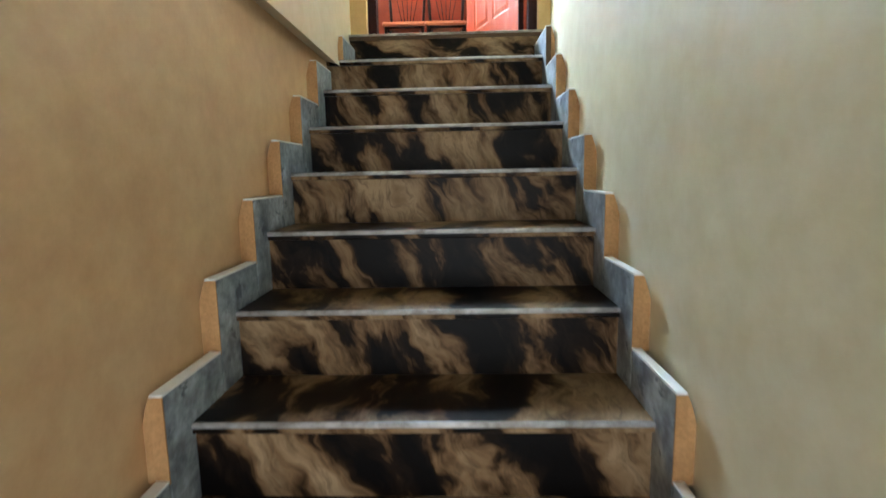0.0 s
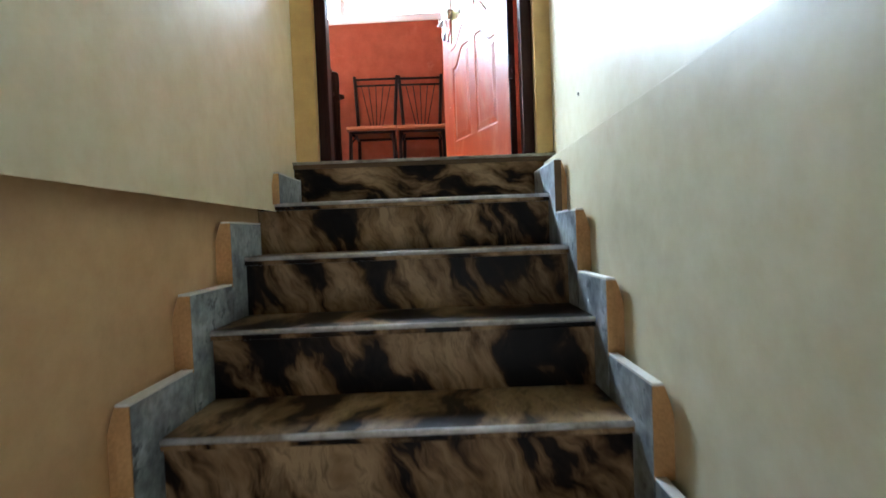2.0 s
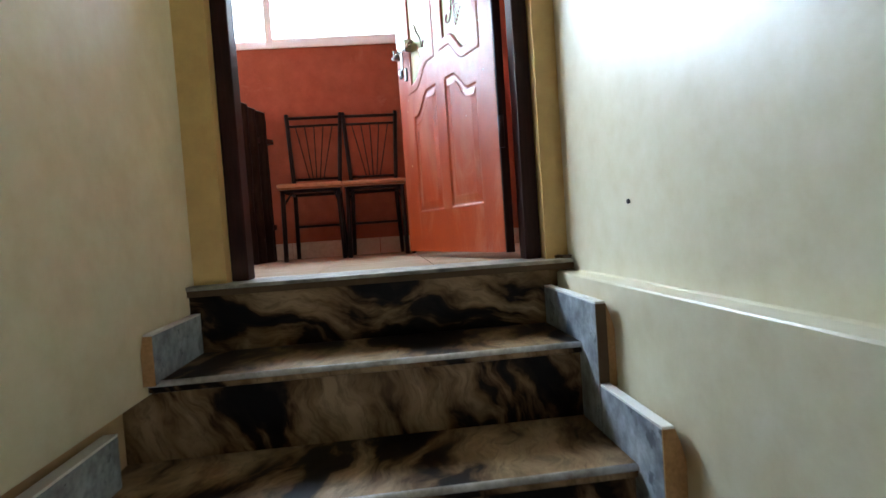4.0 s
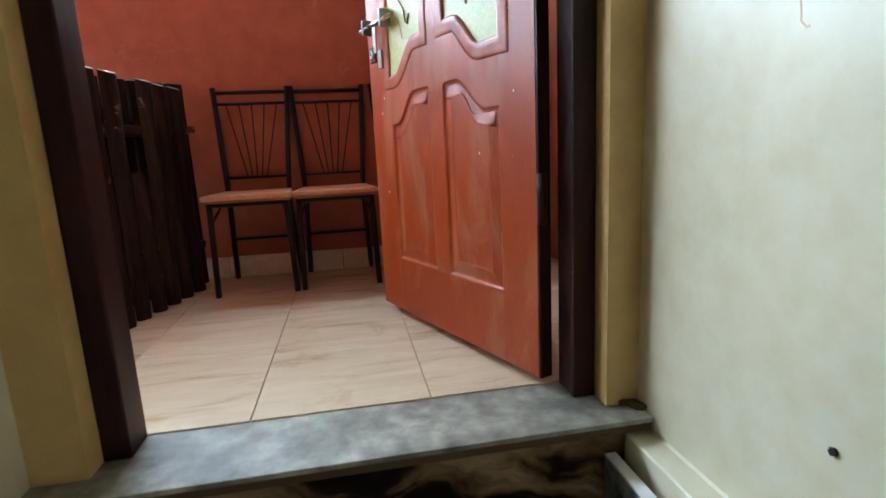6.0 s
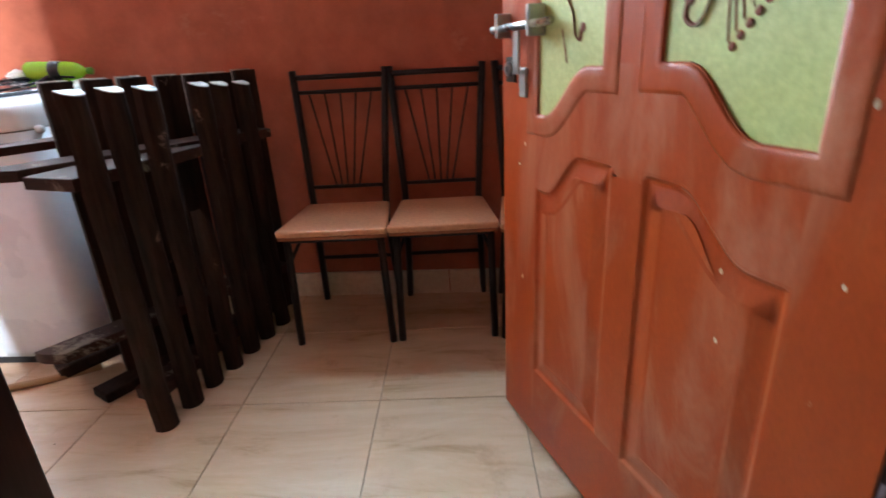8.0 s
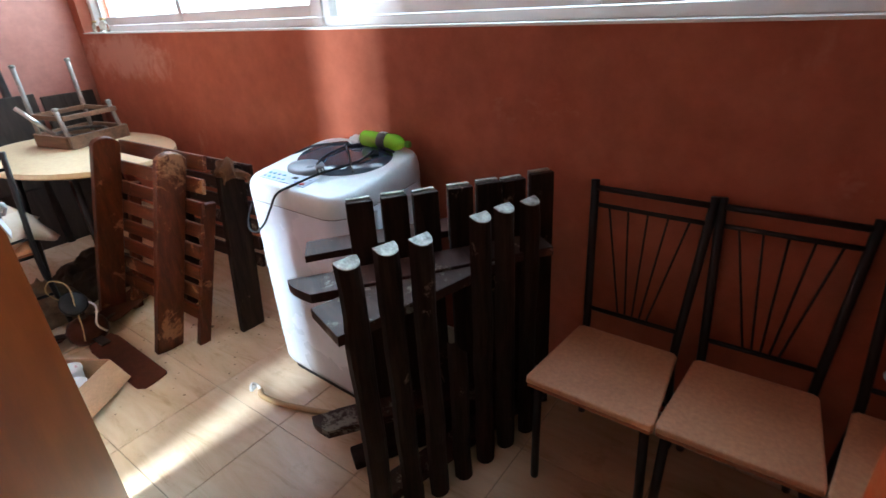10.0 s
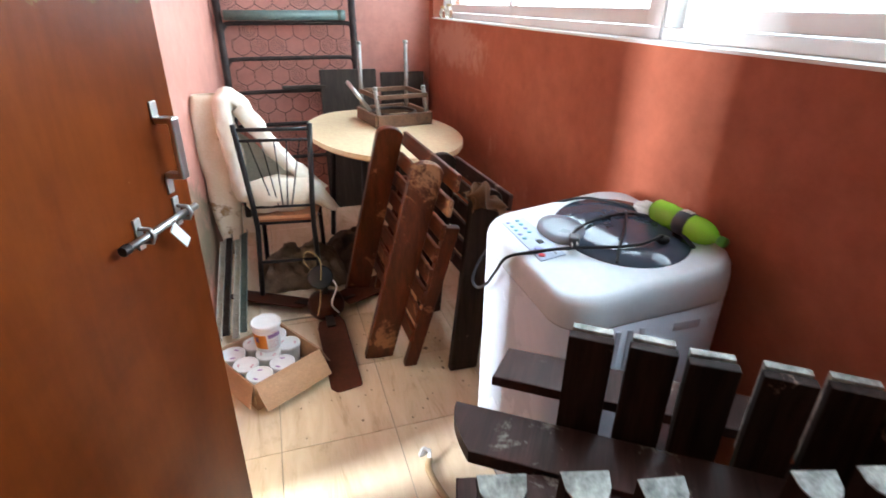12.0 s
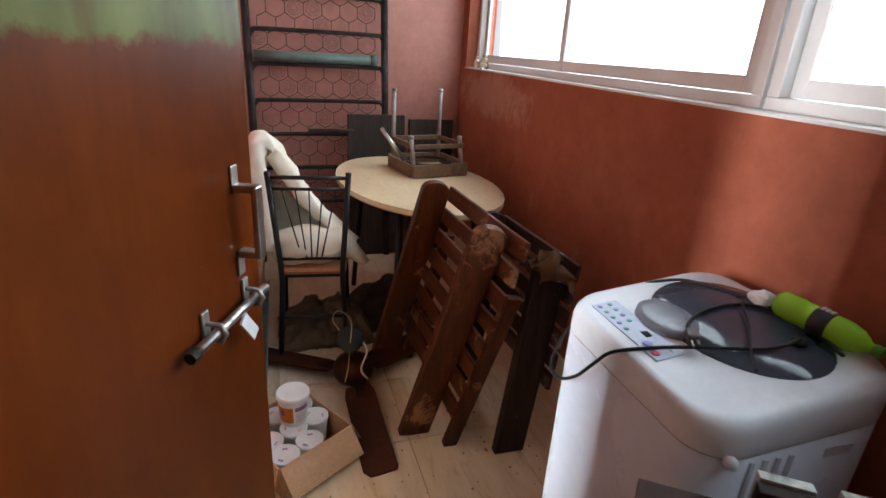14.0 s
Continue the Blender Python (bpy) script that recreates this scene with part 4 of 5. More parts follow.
def picket_panel(m, label, slots, tops, plank_w, rails, name="picket_panel", double=False):
    """Pickets along local y from the origin; the room side is +x. rails: (x0, x1, y0, y1, z, thick)."""
    p = thing(name, m, label, "fence panel", "stacked slatted panels")
    rnd = random.Random(4)
    for y, h in zip(slots, tops):
        bm = bmesh.new()
        if double:
            box(bm, (-0.011, -plank_w / 2, 0), (0.011, plank_w / 2, h), 0.002)
        else:
            half_round_plank(bm, plank_w, 0.036, h, y * 40)
            top = [v for v in bm.verts if v.co.z > h - 0.01]
            for v in top:
                v.co.z -= (v.co.x + 0.011) * 0.35
            saw = [(v.co.x, v.co.y, v.co.z) for v in top]
        k = part("picket", bm, M_DARKWOOD, p)
        k.matrix_basis = pose(0, y, 0, rnd.uniform(-0.4, 0.4), rnd.uniform(-0.5, 0.5), rnd.uniform(-4, 4))
        cap = bmesh.new()
        if double:
            box(cap, (-0.030, -plank_w / 2 + 0.004, h - 0.18), (-0.013, plank_w / 2 - 0.004, h + 0.004), 0.001)
            q = part("backing_block", cap, M_CUT, k, "pale cut end of the backing block")
        else:
            low, up = ([cap.verts.new((x, y0, z + dz)) for x, y0, z in saw] for dz in (0.0004, 0.0030))
            cap.faces.new(up)
            cap.faces.new(low[::-1])
            for i in range(len(low)):
                cap.faces.new((low[i], low[(i + 1) % len(low)], up[(i + 1) % len(low)], up[i]))
            part("cut_end", cap, M_CUT, k, "pale sawn end")
    for x0, x1, y0, y1, z, th, rnd_end in rails:
        L = y1 - y0
        if rnd_end:
            r = (x1 - x0) * 0.55
            out = [(x1, y1), (x0, y1), (x0, y0 + 0.01)] + [(x0 + (x1 - x0) * i / 8, y0 + 0.01 + (1 - math.cos(math.pi / 2 * i / 8)) * r * 0.9) for i in range(1, 9)]
        else:
            out = [(x1, y1), (x0, y1), (x0, y0), (x1, y0 - 0.012)]
        part("rail", prism(bmesh.new(), out, z - th, z, "z", 0.002), M_DARKRAIL, p)
    return p


yaw1 = -math.degrees(math.atan2(0.120, 0.478))
picket_panel(pose(-0.867, 1.008, 0, 0, 0, yaw1), "dark weathered slatted wooden panel standing on the floor, one slat missing",
             [0.0, 0.100, 0.200, 0.395, 0.490, 0.590], [0.885, 0.884, 0.880, 0.876, 0.872, 0.868], 0.062,
             [(-0.175, -0.014, -0.035, 0.60, 0.702, 0.030, False), (-0.09, -0.014, 0.01, 0.58, 0.105, 0.035, False)])
stub = half_round_plank(bmesh.new(), 0.058, 0.034, 0.50)
for v in stub.verts:
    if v.co.z > 0.49:
        v.co.z += 0.05 * noise.noise(v.co * 70) - v.co.y * 1.1
stub = tagged(part("broken_picket", stub, M_DARKWOOD), "broken dark wooden slat with a splintered top, standing in the panel", "slat")
stub.matrix_world = pose(-0.867, 1.008, 0, 0, 0, yaw1) @ pose(0, 0.297, 0)
yaw2 = -math.degrees(math.atan2(0.345, 0.475))
picket_panel(pose(-1.085, 1.262, 0, 0, 0, yaw2), "black stained slatted wooden panel leaning by the washing machine",
             [0.0, 0.098, 0.196, 0.294, 0.385, 0.470, 0.566], [0.900, 0.900, 0.900, 0.898, 0.896, 0.896, 0.90], 0.075,
             [(-0.135, -0.032, -0.155, 0.57, 0.752, 0.022, False), (0.013, 0.125, -0.235, 0.54, 0.712, 0.028, True), (0.013, 0.10, -0.25, 0.54, 0.215, 0.03, True)], double=True)

for p, q, w in (((-1.25, 1.145, 0.105), (-0.98, 1.46, 0.115), 0.075), ((-1.13, 1.125, 0.020), (-0.90, 1.50, 0.020), 0.085), ((-1.285, 1.20, 0.060), (-1.06, 1.50, 0.070), 0.06)):
    bm = beam(bmesh.new(), p, q, w, 0.030, 0.006)
    tagged(part("loose_board", bm, M_DARKWOOD), "short dark wooden board lying behind the slatted panels", "board", "loose boards")


def washing_machine():
    x0, x1, y0, y1 = -1.785, -1.250, 1.335, 1.785
    m = thing("washing_machine", pose((x0 + x1) / 2, (y0 + y1) / 2, 0, 0, 0, -1.5), "white top-loading washing machine with smoky lid, standing on the tiles", "washing machine")
    w, d = (x1 - x0) / 2, (y1 - y0) / 2

    def ring(hw, hd, r, z0, zs, n=7):
        """Rounded rectangle; zs tilts it towards the back."""
        out = []
        for cx, cy, a0 in ((hw - r, hd - r, 0), (-hw + r, hd - r, 90), (-hw + r, -hd + r, 180), (hw - r, -hd + r, 270)):
            for i in range(n + 1):
                a = radians(a0 + 90 * i / n)
                x, y = cx + r * math.cos(a), cy + r * math.sin(a)
                out.append((x, y, z0 + zs * (y + hd) / (2 * hd)))
        return out

    def loft(rings, cap=True):
        bm = bmesh.new()
        vs = [[bm.verts.new(p) for p in r] for r in rings]
        k = len(vs[0])
        for a, b in zip(vs, vs[1:]):
            for i in range(k):
                bm.faces.new((a[i], a[(i + 1) % k], b[(i + 1) % k], b[i]))
        if cap:
            bm.faces.new(vs[0][::-1])
            bm.faces.new(vs[-1])
        return bm

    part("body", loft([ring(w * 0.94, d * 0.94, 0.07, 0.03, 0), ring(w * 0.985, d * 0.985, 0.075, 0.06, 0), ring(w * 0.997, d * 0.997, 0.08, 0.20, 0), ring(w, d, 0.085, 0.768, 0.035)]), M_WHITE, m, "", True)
    part("plinth", loft([ring(w * 0.90, d * 0.90, 0.07, 0.0, 0), ring(w * 0.90, d * 0.90, 0.07, 0.03, 0)]), M_RUBBER, m)
    part("seam", loft([ring(w * 0.992, d * 0.992, 0.085, 0.768, 0.035), ring(w * 0.992, d * 0.992, 0.085, 0.7715, 0.035)]), M_RUBBER, m)
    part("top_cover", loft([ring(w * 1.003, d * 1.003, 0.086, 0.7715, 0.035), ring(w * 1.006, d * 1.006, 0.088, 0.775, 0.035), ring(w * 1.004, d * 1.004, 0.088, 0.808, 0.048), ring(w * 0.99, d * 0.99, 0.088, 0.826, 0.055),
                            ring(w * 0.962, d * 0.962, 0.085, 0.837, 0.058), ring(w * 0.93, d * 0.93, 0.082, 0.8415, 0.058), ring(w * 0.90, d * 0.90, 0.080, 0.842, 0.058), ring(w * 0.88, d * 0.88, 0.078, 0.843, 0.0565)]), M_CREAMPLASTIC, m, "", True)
    top = lambda x, y: 0.842 + 0.058 * (y + d * 0.9) / (2 * d * 0.9)

    def ellipse_plate(cx, cy, rx, ry, lift, dome=0.0, a0=0, a1=360, n=40):
        bm = bmesh.new()
        rings = []
        for s in (1.0, 0.97, 0.7, 0.35):
            rr = []
            for i in range(n):
                a = radians(a0 + (a1 - a0) * i / n)
                x, y = cx + rx * s * math.cos(a), cy + ry * s * math.sin(a)
                rr.append(bm.verts.new((x, y, top(x, y) + (0.0005 if s == 1.0 else lift + dome * (1 - s * s)))))
            rings.append(rr)
        for a, b in zip(rings, rings[1:]):
            for i in range(n):
                bm.faces.new((a[i], a[(i + 1) % n], b[(i + 1) % n], b[i]))
        bm.faces.new(rings[-1])
        return bm

    lid = part("lid", ellipse_plate(0.000, 0.056, 0.212, 0.147, 0.006, 0.010), M_LID, m, "smoky blue-grey oval lid", True)
    part("lid_front", ellipse_plate(-0.066, -0.070, 0.086, 0.055, 0.0125, 0.003), M_LIDGREY, lid, "silver-grey half-moon grip", True)
    knob = lathe(bmesh.new(), [(0.016, 0), (0.016, 0.008), (0.013, 0.012)], 18, Matrix.Translation((0.125, 0.095, top(0.125, 0.095) + 0.013)))
    part("lid_knob", knob, M_RUBBER, lid, "", True)
    # control strip at the front left
    tilt = math.degrees(math.atan2(0.058, 2 * d * 0.9))
    panel = part("control_panel", block((-0.192, -0.185, 0), (0.058, -0.118, 0.003), 0.001, Matrix.Translation((0, 0, top(0, -0.195) + 0.0005)) @ Matrix.Translation((0, -0.195, 0)) @ Matrix.Rotation(radians(tilt), 4, "X") @ Matrix.Translation((0, 0.195, 0))), M_PANEL, m, "pale blue control panel")
    on = lambda x, y, z=0.0038: Matrix.Translation((x, y, top(x, y) + z))
    for i in range(5):
        for j in range(2):
            if j and i > 3:
                continue
            part("button", lathe(bmesh.new(), [(0.006, 0), (0.006, 0.002), (0.004, 0.003)], 12, on(-0.176 + 0.027 * i, -0.172 + 0.026 * j)), M_BTN if (i + j) % 3 else M_BTN2, panel)
    part("display", block((-0.011, -0.009, 0), (0.011, 0.009, 0.0045), 0, on(-0.033, -0.143, 0.0)), M_RUBBER, panel)
    part("start_button", lathe(bmesh.new(), [(0.011, 0), (0.011, 0.002), (0.008, 0.003)], 16, on(0.000, -0.165)), M_BTN2, panel)
    part("power_button", lathe(bmesh.new(), [(0.009, 0), (0.009, 0.002), (0.006, 0.003)], 16, on(0.036, -0.172)), M_RED, panel)
    for i in range(3):
        part("panel_print", block((0.016 + 0.004 * i, 0.004 * i, 0), (0.046, 0.002 + 0.004 * i, 0.0012), 0, on(0, -0.140, 0.003)), M_PLUG, panel)
    # side vents and hose clip on the right side
    for i in range(4):
        part("side_rib", block((w - 0.002, -0.130 + 0.030 * i, 0.660), (w + 0.0035, -0.118 + 0.030 * i, 0.766), 0.0015), M_WHITE, m)
    part("side_recess", block((w - 0.004, 0.05, 0.742), (w + 0.0015, 0.12, 0.764), 0.001), M_WHITE, m)
    part("hose_clip", lathe(bmesh.new(), [(0.012, 0), (0.012, 0.012), (0.008, 0.02)], 14, Matrix.Translation((w - 0.010, -0.172, 0.772)) @ Matrix.Rotation(radians(90), 4, "Y")), M_CREAMPLASTIC, m, "", True)
    # power lead coiled on the lid, hanging over the front left corner
    zt = lambda x, y, e=0.014: (x, y, top(x, y) + 0.014 + e)
    pts = [zt(0.12, 0.17, 0.0), zt(-0.03, 0.16, 0.0), zt(-0.15, 0.11, 0.0), zt(-0.215, 0.06, -0.004), (-0.262, -0.03, 0.850), (-0.278, -0.13, 0.790), (-0.268, -0.205, 0.715), (-0.228, -0.252, 0.665), (-0.175, -0.258, 0.658),
           (-0.110, -0.255, 0.705), (-0.060, -0.250, 0.770), (-0.015, -0.240, 0.830), zt(0.020, -0.175, -0.006), zt(0.06, -0.11, 0.004), zt(0.12, 0.02, 0.004), zt(0.13, 0.09, 0.016)]
    lead = part("power_lead", tube(bmesh.new(), smooth_path(pts, 8), 0.0042, 8), M_RUBBER, m, "black power lead", True)
    loop = [zt(0.19, 0.13, 0.002), zt(0.06, 0.155, 0.006), zt(-0.03, 0.11, 0.006), zt(-0.045, 0.02, 0.006), zt(-0.01, -0.06, 0.008), zt(0.035, -0.085, 0.010)]
    part("lead_loop", tube(bmesh.new(), smooth_path(loop, 8), 0.0042, 8), M_RUBBER, lead, "", True)
    loop2 = [zt(-0.035, 0.10, 0.014), zt(0.04, 0.05, 0.010), zt(0.11, -0.01, 0.006), zt(0.17, -0.055, 0.004)]
    part("lead_loop", tube(bmesh.new(), smooth_path(loop2, 8), 0.003, 8), M_RUBBER, lead, "", True)
    bx, by = 0.035, -0.088
    plug = part("plug", block((-0.016, -0.013, 0), (0.020, 0.013, 0.022), 0.005, Matrix.Translation(zt(bx, by, 0.0)) @ Matrix.Rotation(radians(-30), 4, "Z")), M_PLUG, lead, "grey three-pin plug")
    for dy in (-0.007, 0.007):
        part("pin", rod((0, 0, 0), (0.020, 0, 0), 0.0024), M_STEEL, plug, "", True).matrix_basis = Matrix.Translation(zt(bx + 0.016, by - 0.008 + dy, 0.012)) @ Matrix.Rotation(radians(-30), 4, "Z")
    return m


washing_machine()


def soda_bottle():
    x, y, z = -1.497, 1.709, 0.934
    b = thing("plastic_bottle", Matrix.Translation((x, y, z)) @ Matrix.Rotation(radians(8), 4, "Z") @ Matrix.Rotation(radians(93), 4, "Y") @ Matrix.Scale(0.79, 4), "green plastic drink bottle lying on the washing machine", "bottle")
    prof = [(0.012, -0.004), (0.030, -0.002), (0.038, 0.012), (0.039, 0.06), (0.037, 0.075), (0.039, 0.085), (0.037, 0.10), (0.037, 0.14), (0.039, 0.15), (0.0395, 0.17), (0.0375, 0.19), (0.031, 0.21), (0.021, 0.226), (0.0135, 0.234), (0.0125, 0.245)]
    part("bottle_body", lathe(bmesh.new(), prof, 28), M_BOTTLE, b, "", True).visible_shadow = False
    wrap = lathe(bmesh.new(), [(0.0376, 0.098), (0.0392, 0.099), (0.0392, 0.143), (0.0380, 0.144)], 28)
    lab = part("wrapper", wrap, M_LABEL, b, "black wrapper", True)
    for i in range(3):
        part("wrapper_print", block((-0.0408, -0.012 + 0.002 * i, 0.105 + 0.012 * i), (-0.0385, 0.012, 0.112 + 0.012 * i)), M_LABELMARK, lab)
    part("cap", lathe(bmesh.new(), [(0.015, 0.243), (0.0155, 0.246), (0.0155, 0.262), (0.013, 0.265)], 20), M_CAP, b, "", True)
    return b


soda_bottle()
# crumpled white wrapper behind the bottle
rng = random.Random(3)
bm = bmesh.new()
bmesh.ops.create_icosphere(bm, subdivisions=3, radius=0.026)
for v in bm.verts:
    v.co += noise.noise_vector(v.co * 55) * 0.014
    v.co.z *= 0.7
w = tagged(part("crumpled_wrapper", bm, M_TUB, None), "crumpled white plastic wrapper on the washing machine", "wrapper")
w.matrix_world = pose(-1.545, 1.715, 0.918)

# drain hose on the floor
hose = tagged(part("drain_hose", tube(bmesh.new(), smooth_path([(-1.70, 1.165, 0.014), (-1.66, 1.150, 0.012), (-1.56, 1.165, 0.012), (-1.45, 1.20, 0.012), (-1.34, 1.245, 0.012), (-1.24, 1.30, 0.012)], 6), 0.0115, 10), M_HOSE, None, "", True),
              "thin tan rubber hose lying on the floor tiles", "hose")
part("hose_end", tube(bmesh.new(), smooth_path([(-1.69, 1.16, 0.016), (-1.715, 1.168, 0.03), (-1.725, 1.15, 0.045), (-1.71, 1.135, 0.03), (-1.735, 1.175, 0.02)], 5), 0.006, 8), M_TUB, hose, "white plastic clip", True)


def slatted_bench(m, label, h, width, n_slats, lean, over, mats, third=True):
    """Two stiles with slats behind them, standing on end; local x along the slats, leaning back towards +y."""
    b = thing("slatted_bench_back", m, label, "bench part", "slatted bench parts")
    dx, dy = lean
    ms, ml = mats
    for i, (x, hh) in enumerate(((0.0, h), (width, h - 0.01))):
        p, q = Vector((x, 0, 0)), Vector((x + dx, dy, hh))
        bm = bmesh.new()
        n = (q - p).length
        out = [(-0.060, 0.0), (0.060, 0.0)] + [(0.060 * math.cos(math.pi * k / 10), n - 0.04 + 0.04 * math.sin(math.pi * k / 10)) for k in range(11)]
        prism(bm, out, -0.018, 0.018, "x", 0.004)
        rot = Matrix.Translation(p) @ (Vector((0, 0, 1)).rotation_difference((q - p).normalized())).to_matrix().to_4x4()
        bmesh.ops.transform(bm, matrix=rot, verts=bm.verts[:])
        part("stile", bm, ms, b)
    for k in range(n_slats):
        t = 0.965 - 0.105 * k
        z, y, x = h * t - 0.03, dy * t + 0.075, dx * t
        bm = block((x - 0.03, -0.009, -0.031), (x + width + over, 0.009, 0.031), 0.004)
        bmesh.ops.transform(bm, matrix=Matrix.Translation((0, y, z)) @ Matrix.Rotation(-math.atan2(dy, h), 4, "X"), verts=bm.verts[:])
        part("slat", bm, ml, b)
    if third:
        for x in (0.02, width + 0.10):
            p, q = Vector((x, 0.115, 0.0)), Vector((x + dx * 0.75, 0.115 + dy * 0.75, h * 0.74))
            part("rear_stile", beam(bmesh.new(), p, q, 0.030, 0.055, 0.004, (0, 1, 0)), ms, b)
    return b


slatted_bench(pose(-2.875, 1.100, 0, 0, 0, 1.5), "slatted red-brown varnished bench part standing on end, paint rubbed off", 0.915, 0.545, 8, (0.172, 0.178), 0.115, (M_REDWOOD, M_REDSLAT))
slatted_bench(pose(-2.62, 1.425, 0, 0, 0, 2), "dark slatted bench part standing behind the red-brown one", 0.815, 0.47, 6, (0.03, 0.06), 0.05, (M_DARKWOOD, M_DARKRAIL), False)
rag = lumpy(26, 26, lambda u, v: (-2.14 + 0.12 * u + 0.02 * v, 1.40 + 0.13 * v, 0.842 - 0.16 * (u - 0.5) ** 2 - 0.12 * abs(v - 0.4)), 0.062, 17.0, 3.0, 0.005)
tagged(part("rag", rag, M_RAG, None, "", True), "crumpled orange-brown rag hung over the dark bench part", "rag")


def round_table():
    t = thing("round_table", pose(-3.40, 1.375, 0, 0, 0, 8), "worn cream round-ended table with a dark frame", "table")
    rx, ry, n = 0.64, 0.405, 48
    out = [(rx * math.cos(2 * math.pi * i / n), ry * math.sin(2 * math.pi * i / n)) for i in range(n)]
    top = part("tabletop", prism(bmesh.new(), out, 0.728, 0.750, "z", 0.004), M_TABLE, t)
    part("edge_band", prism(bmesh.new(), [(x * 0.997, y * 0.997) for x, y in out], 0.722, 0.7275, "z"), M_TABLE_EDGE, top)
    for sx in (-1, 1):
        for sy in (-1, 1):
            part("leg", tube(bmesh.new(), [(sx * 0.30, sy * 0.2, 0.722), (sx * 0.36, sy * 0.24, 0.0)], 0.016, 10), M_BLACK, t, "", True)
    part("apron", block((-0.32, -0.20, 0.66), (0.32, 0.20, 0.721), 0.004), M_BOARD, t)
    return t


round_table()


def stool():
    s = thing("wooden_stool", pose(-3.62, 1.500, 0.751, 0, 0, 10), "small brown stool turned upside down on the table", "stool")
    for a, b in (((-0.17, -0.17), (-0.17, 0.17)), ((0.17, -0.17), (0.17, 0.17)), ((-0.155, -0.17), (0.155, -0.17)), ((-0.155, 0.17), (0.155, 0.17))):
        part("seat_rail", beam(bmesh.new(), (*a, 0.036), (*b, 0.036), 0.024, 0.070, 0.004), M_STOOL, s)
    part("seat_panel", block((-0.157, -0.157, 0.0), (0.157, 0.157, 0.012), 0.002), M_TABLE, s)
    for a, b in (((-0.158, -0.150), (-0.158, 0.150)), ((0.145, -0.155), (0.145, 0.155)), ((-0.150, -0.152), (0.145, -0.157)), ((-0.150, 0.152), (0.140, 0.150))):
        part("stretcher", beam(bmesh.new(), (*a, 0.165), (*b, 0.165), 0.014, 0.026, 0.003), M_STOOL, s)
    ring = tube(bmesh.new(), [(0.13 * math.cos(a), 0.13 * math.sin(a), 0.055) for a in [2 * math.pi * i / 24 for i in range(25)]], 0.010, 8)
    part("seat_ring", ring, M_RUST, s, "", True)
    for x, y, z, lx, ly in ((-0.15, -0.15, 0.43, -0.02, 0.006), (-0.15, 0.15, 0.43, -0.06, 0.025), (0.15, -0.15, 0.21, -0.02, -0.015), (0.15, 0.15, 0.20, -0.05, 0.0)):
        leg = part("leg", tube(bmesh.new(), [(x, y, 0.02), (x + lx, y + ly, z)], 0.0125, 10), M_STOOLLEG, s, "", True)
        part("leg_cap", lathe(bmesh.new(), [(0.013, 0), (0.015, 0.004), (0.015, 0.014), (0.010, 0.018)], 12, Matrix.Translation((x + lx, y + ly, z - 0.004))), M_CUT, leg, "", True)
    part("loose_leg", tube(bmesh.new(), [(0.04, -0.165, 0.075), (0.00, -0.285, 0.245)], 0.0115, 10), M_STEEL, s, "bare shiny steel leg", True)
    return s


stool()

metal_chair(pose(-3.185, 0.815, 0, 0, 0, -97), "black metal chair seen from behind with white cloth on its seat", 1.02, "")


def bed_frame():
    f = thing("metal_bed_frame", Matrix(), "black steel bed frame with wire springs leaning on the wall", "bed frame")
    xa = lambda z: -4.20 - 0.20 * min(1.0, z / 1.9)
    for y in (0.545, 1.395):
        part("side_tube", tube(bmesh.new(), [(xa(0.0), y, 0.0), (xa(1.9), y - 0.01, 1.9)], 0.024, 10), M_RUST, f, "", True)
    for z in (0.40, 0.63, 0.845, 1.055, 1.270, 1.470, 1.68, 1.88):
        pts = [(xa(z - 0.045), 0.55, z - 0.045), (xa(z), 0.572, z - 0.012), (xa(z) + 0.004, 0.615, z), (xa(z) + 0.004, 0.97, z + 0.004), (xa(z) + 0.004, 1.325, z + 0.004), (xa(z), 1.368, z - 0.010), (xa(z - 0.045), 1.39, z - 0.045)]
        part("rung", tube(bmesh.new(), smooth_path(pts, 4), 0.0135, 8), M_RUST, f, "", True)
    # hexagonal wire springs
    bm = bmesh.new()
    R = 0.062
    seen = set()
    zc = 0.30
    row = 0
    while zc < 1.88:
        yc = 0.60 + (R * 0.9 if row % 2 else 0)
        while yc < 1.36:
            pts = []
            for i in range(6):
                a = math.pi / 2 + math.pi / 3 * i
                pts.append((yc + R * 1.04 * math.cos(a), zc + R * math.sin(a)))
            for i in range(6):
                a, b = pts[i], pts[(i + 1) % 6]
                key = (round((a[0] + b[0]) * 30), round((a[1] + b[1]) * 30))
                if key in seen or min(a[0], b[0]) < 0.56 or max(a[0], b[0]) > 1.38:
                    continue
                seen.add(key)
                tube(bm, [(xa(a[1]) - 0.012, *a), (xa((a[1] + b[1]) / 2) - 0.006, (a[0] + b[0]) / 2, (a[1] + b[1]) / 2 - 0.004), (xa(b[1]) - 0.012, *b)], 0.0036, 4)
            if (row + round(yc * 20)) % 3 == 0:
                for r in (0.016, 0.028, 0.040):
                    tube(bm, [(xa(zc) - 0.014, yc + r * math.cos(t), zc + r * math.sin(t)) for t in [2 * math.pi * k / 14 for k in range(15)]], 0.0014, 4)
            yc += R * 1.8
        zc += R * 1.5
        row += 1
    part("spring_mesh", bm, M_SPRING, f, "rusty hexagonal wire spring mesh")
    return f


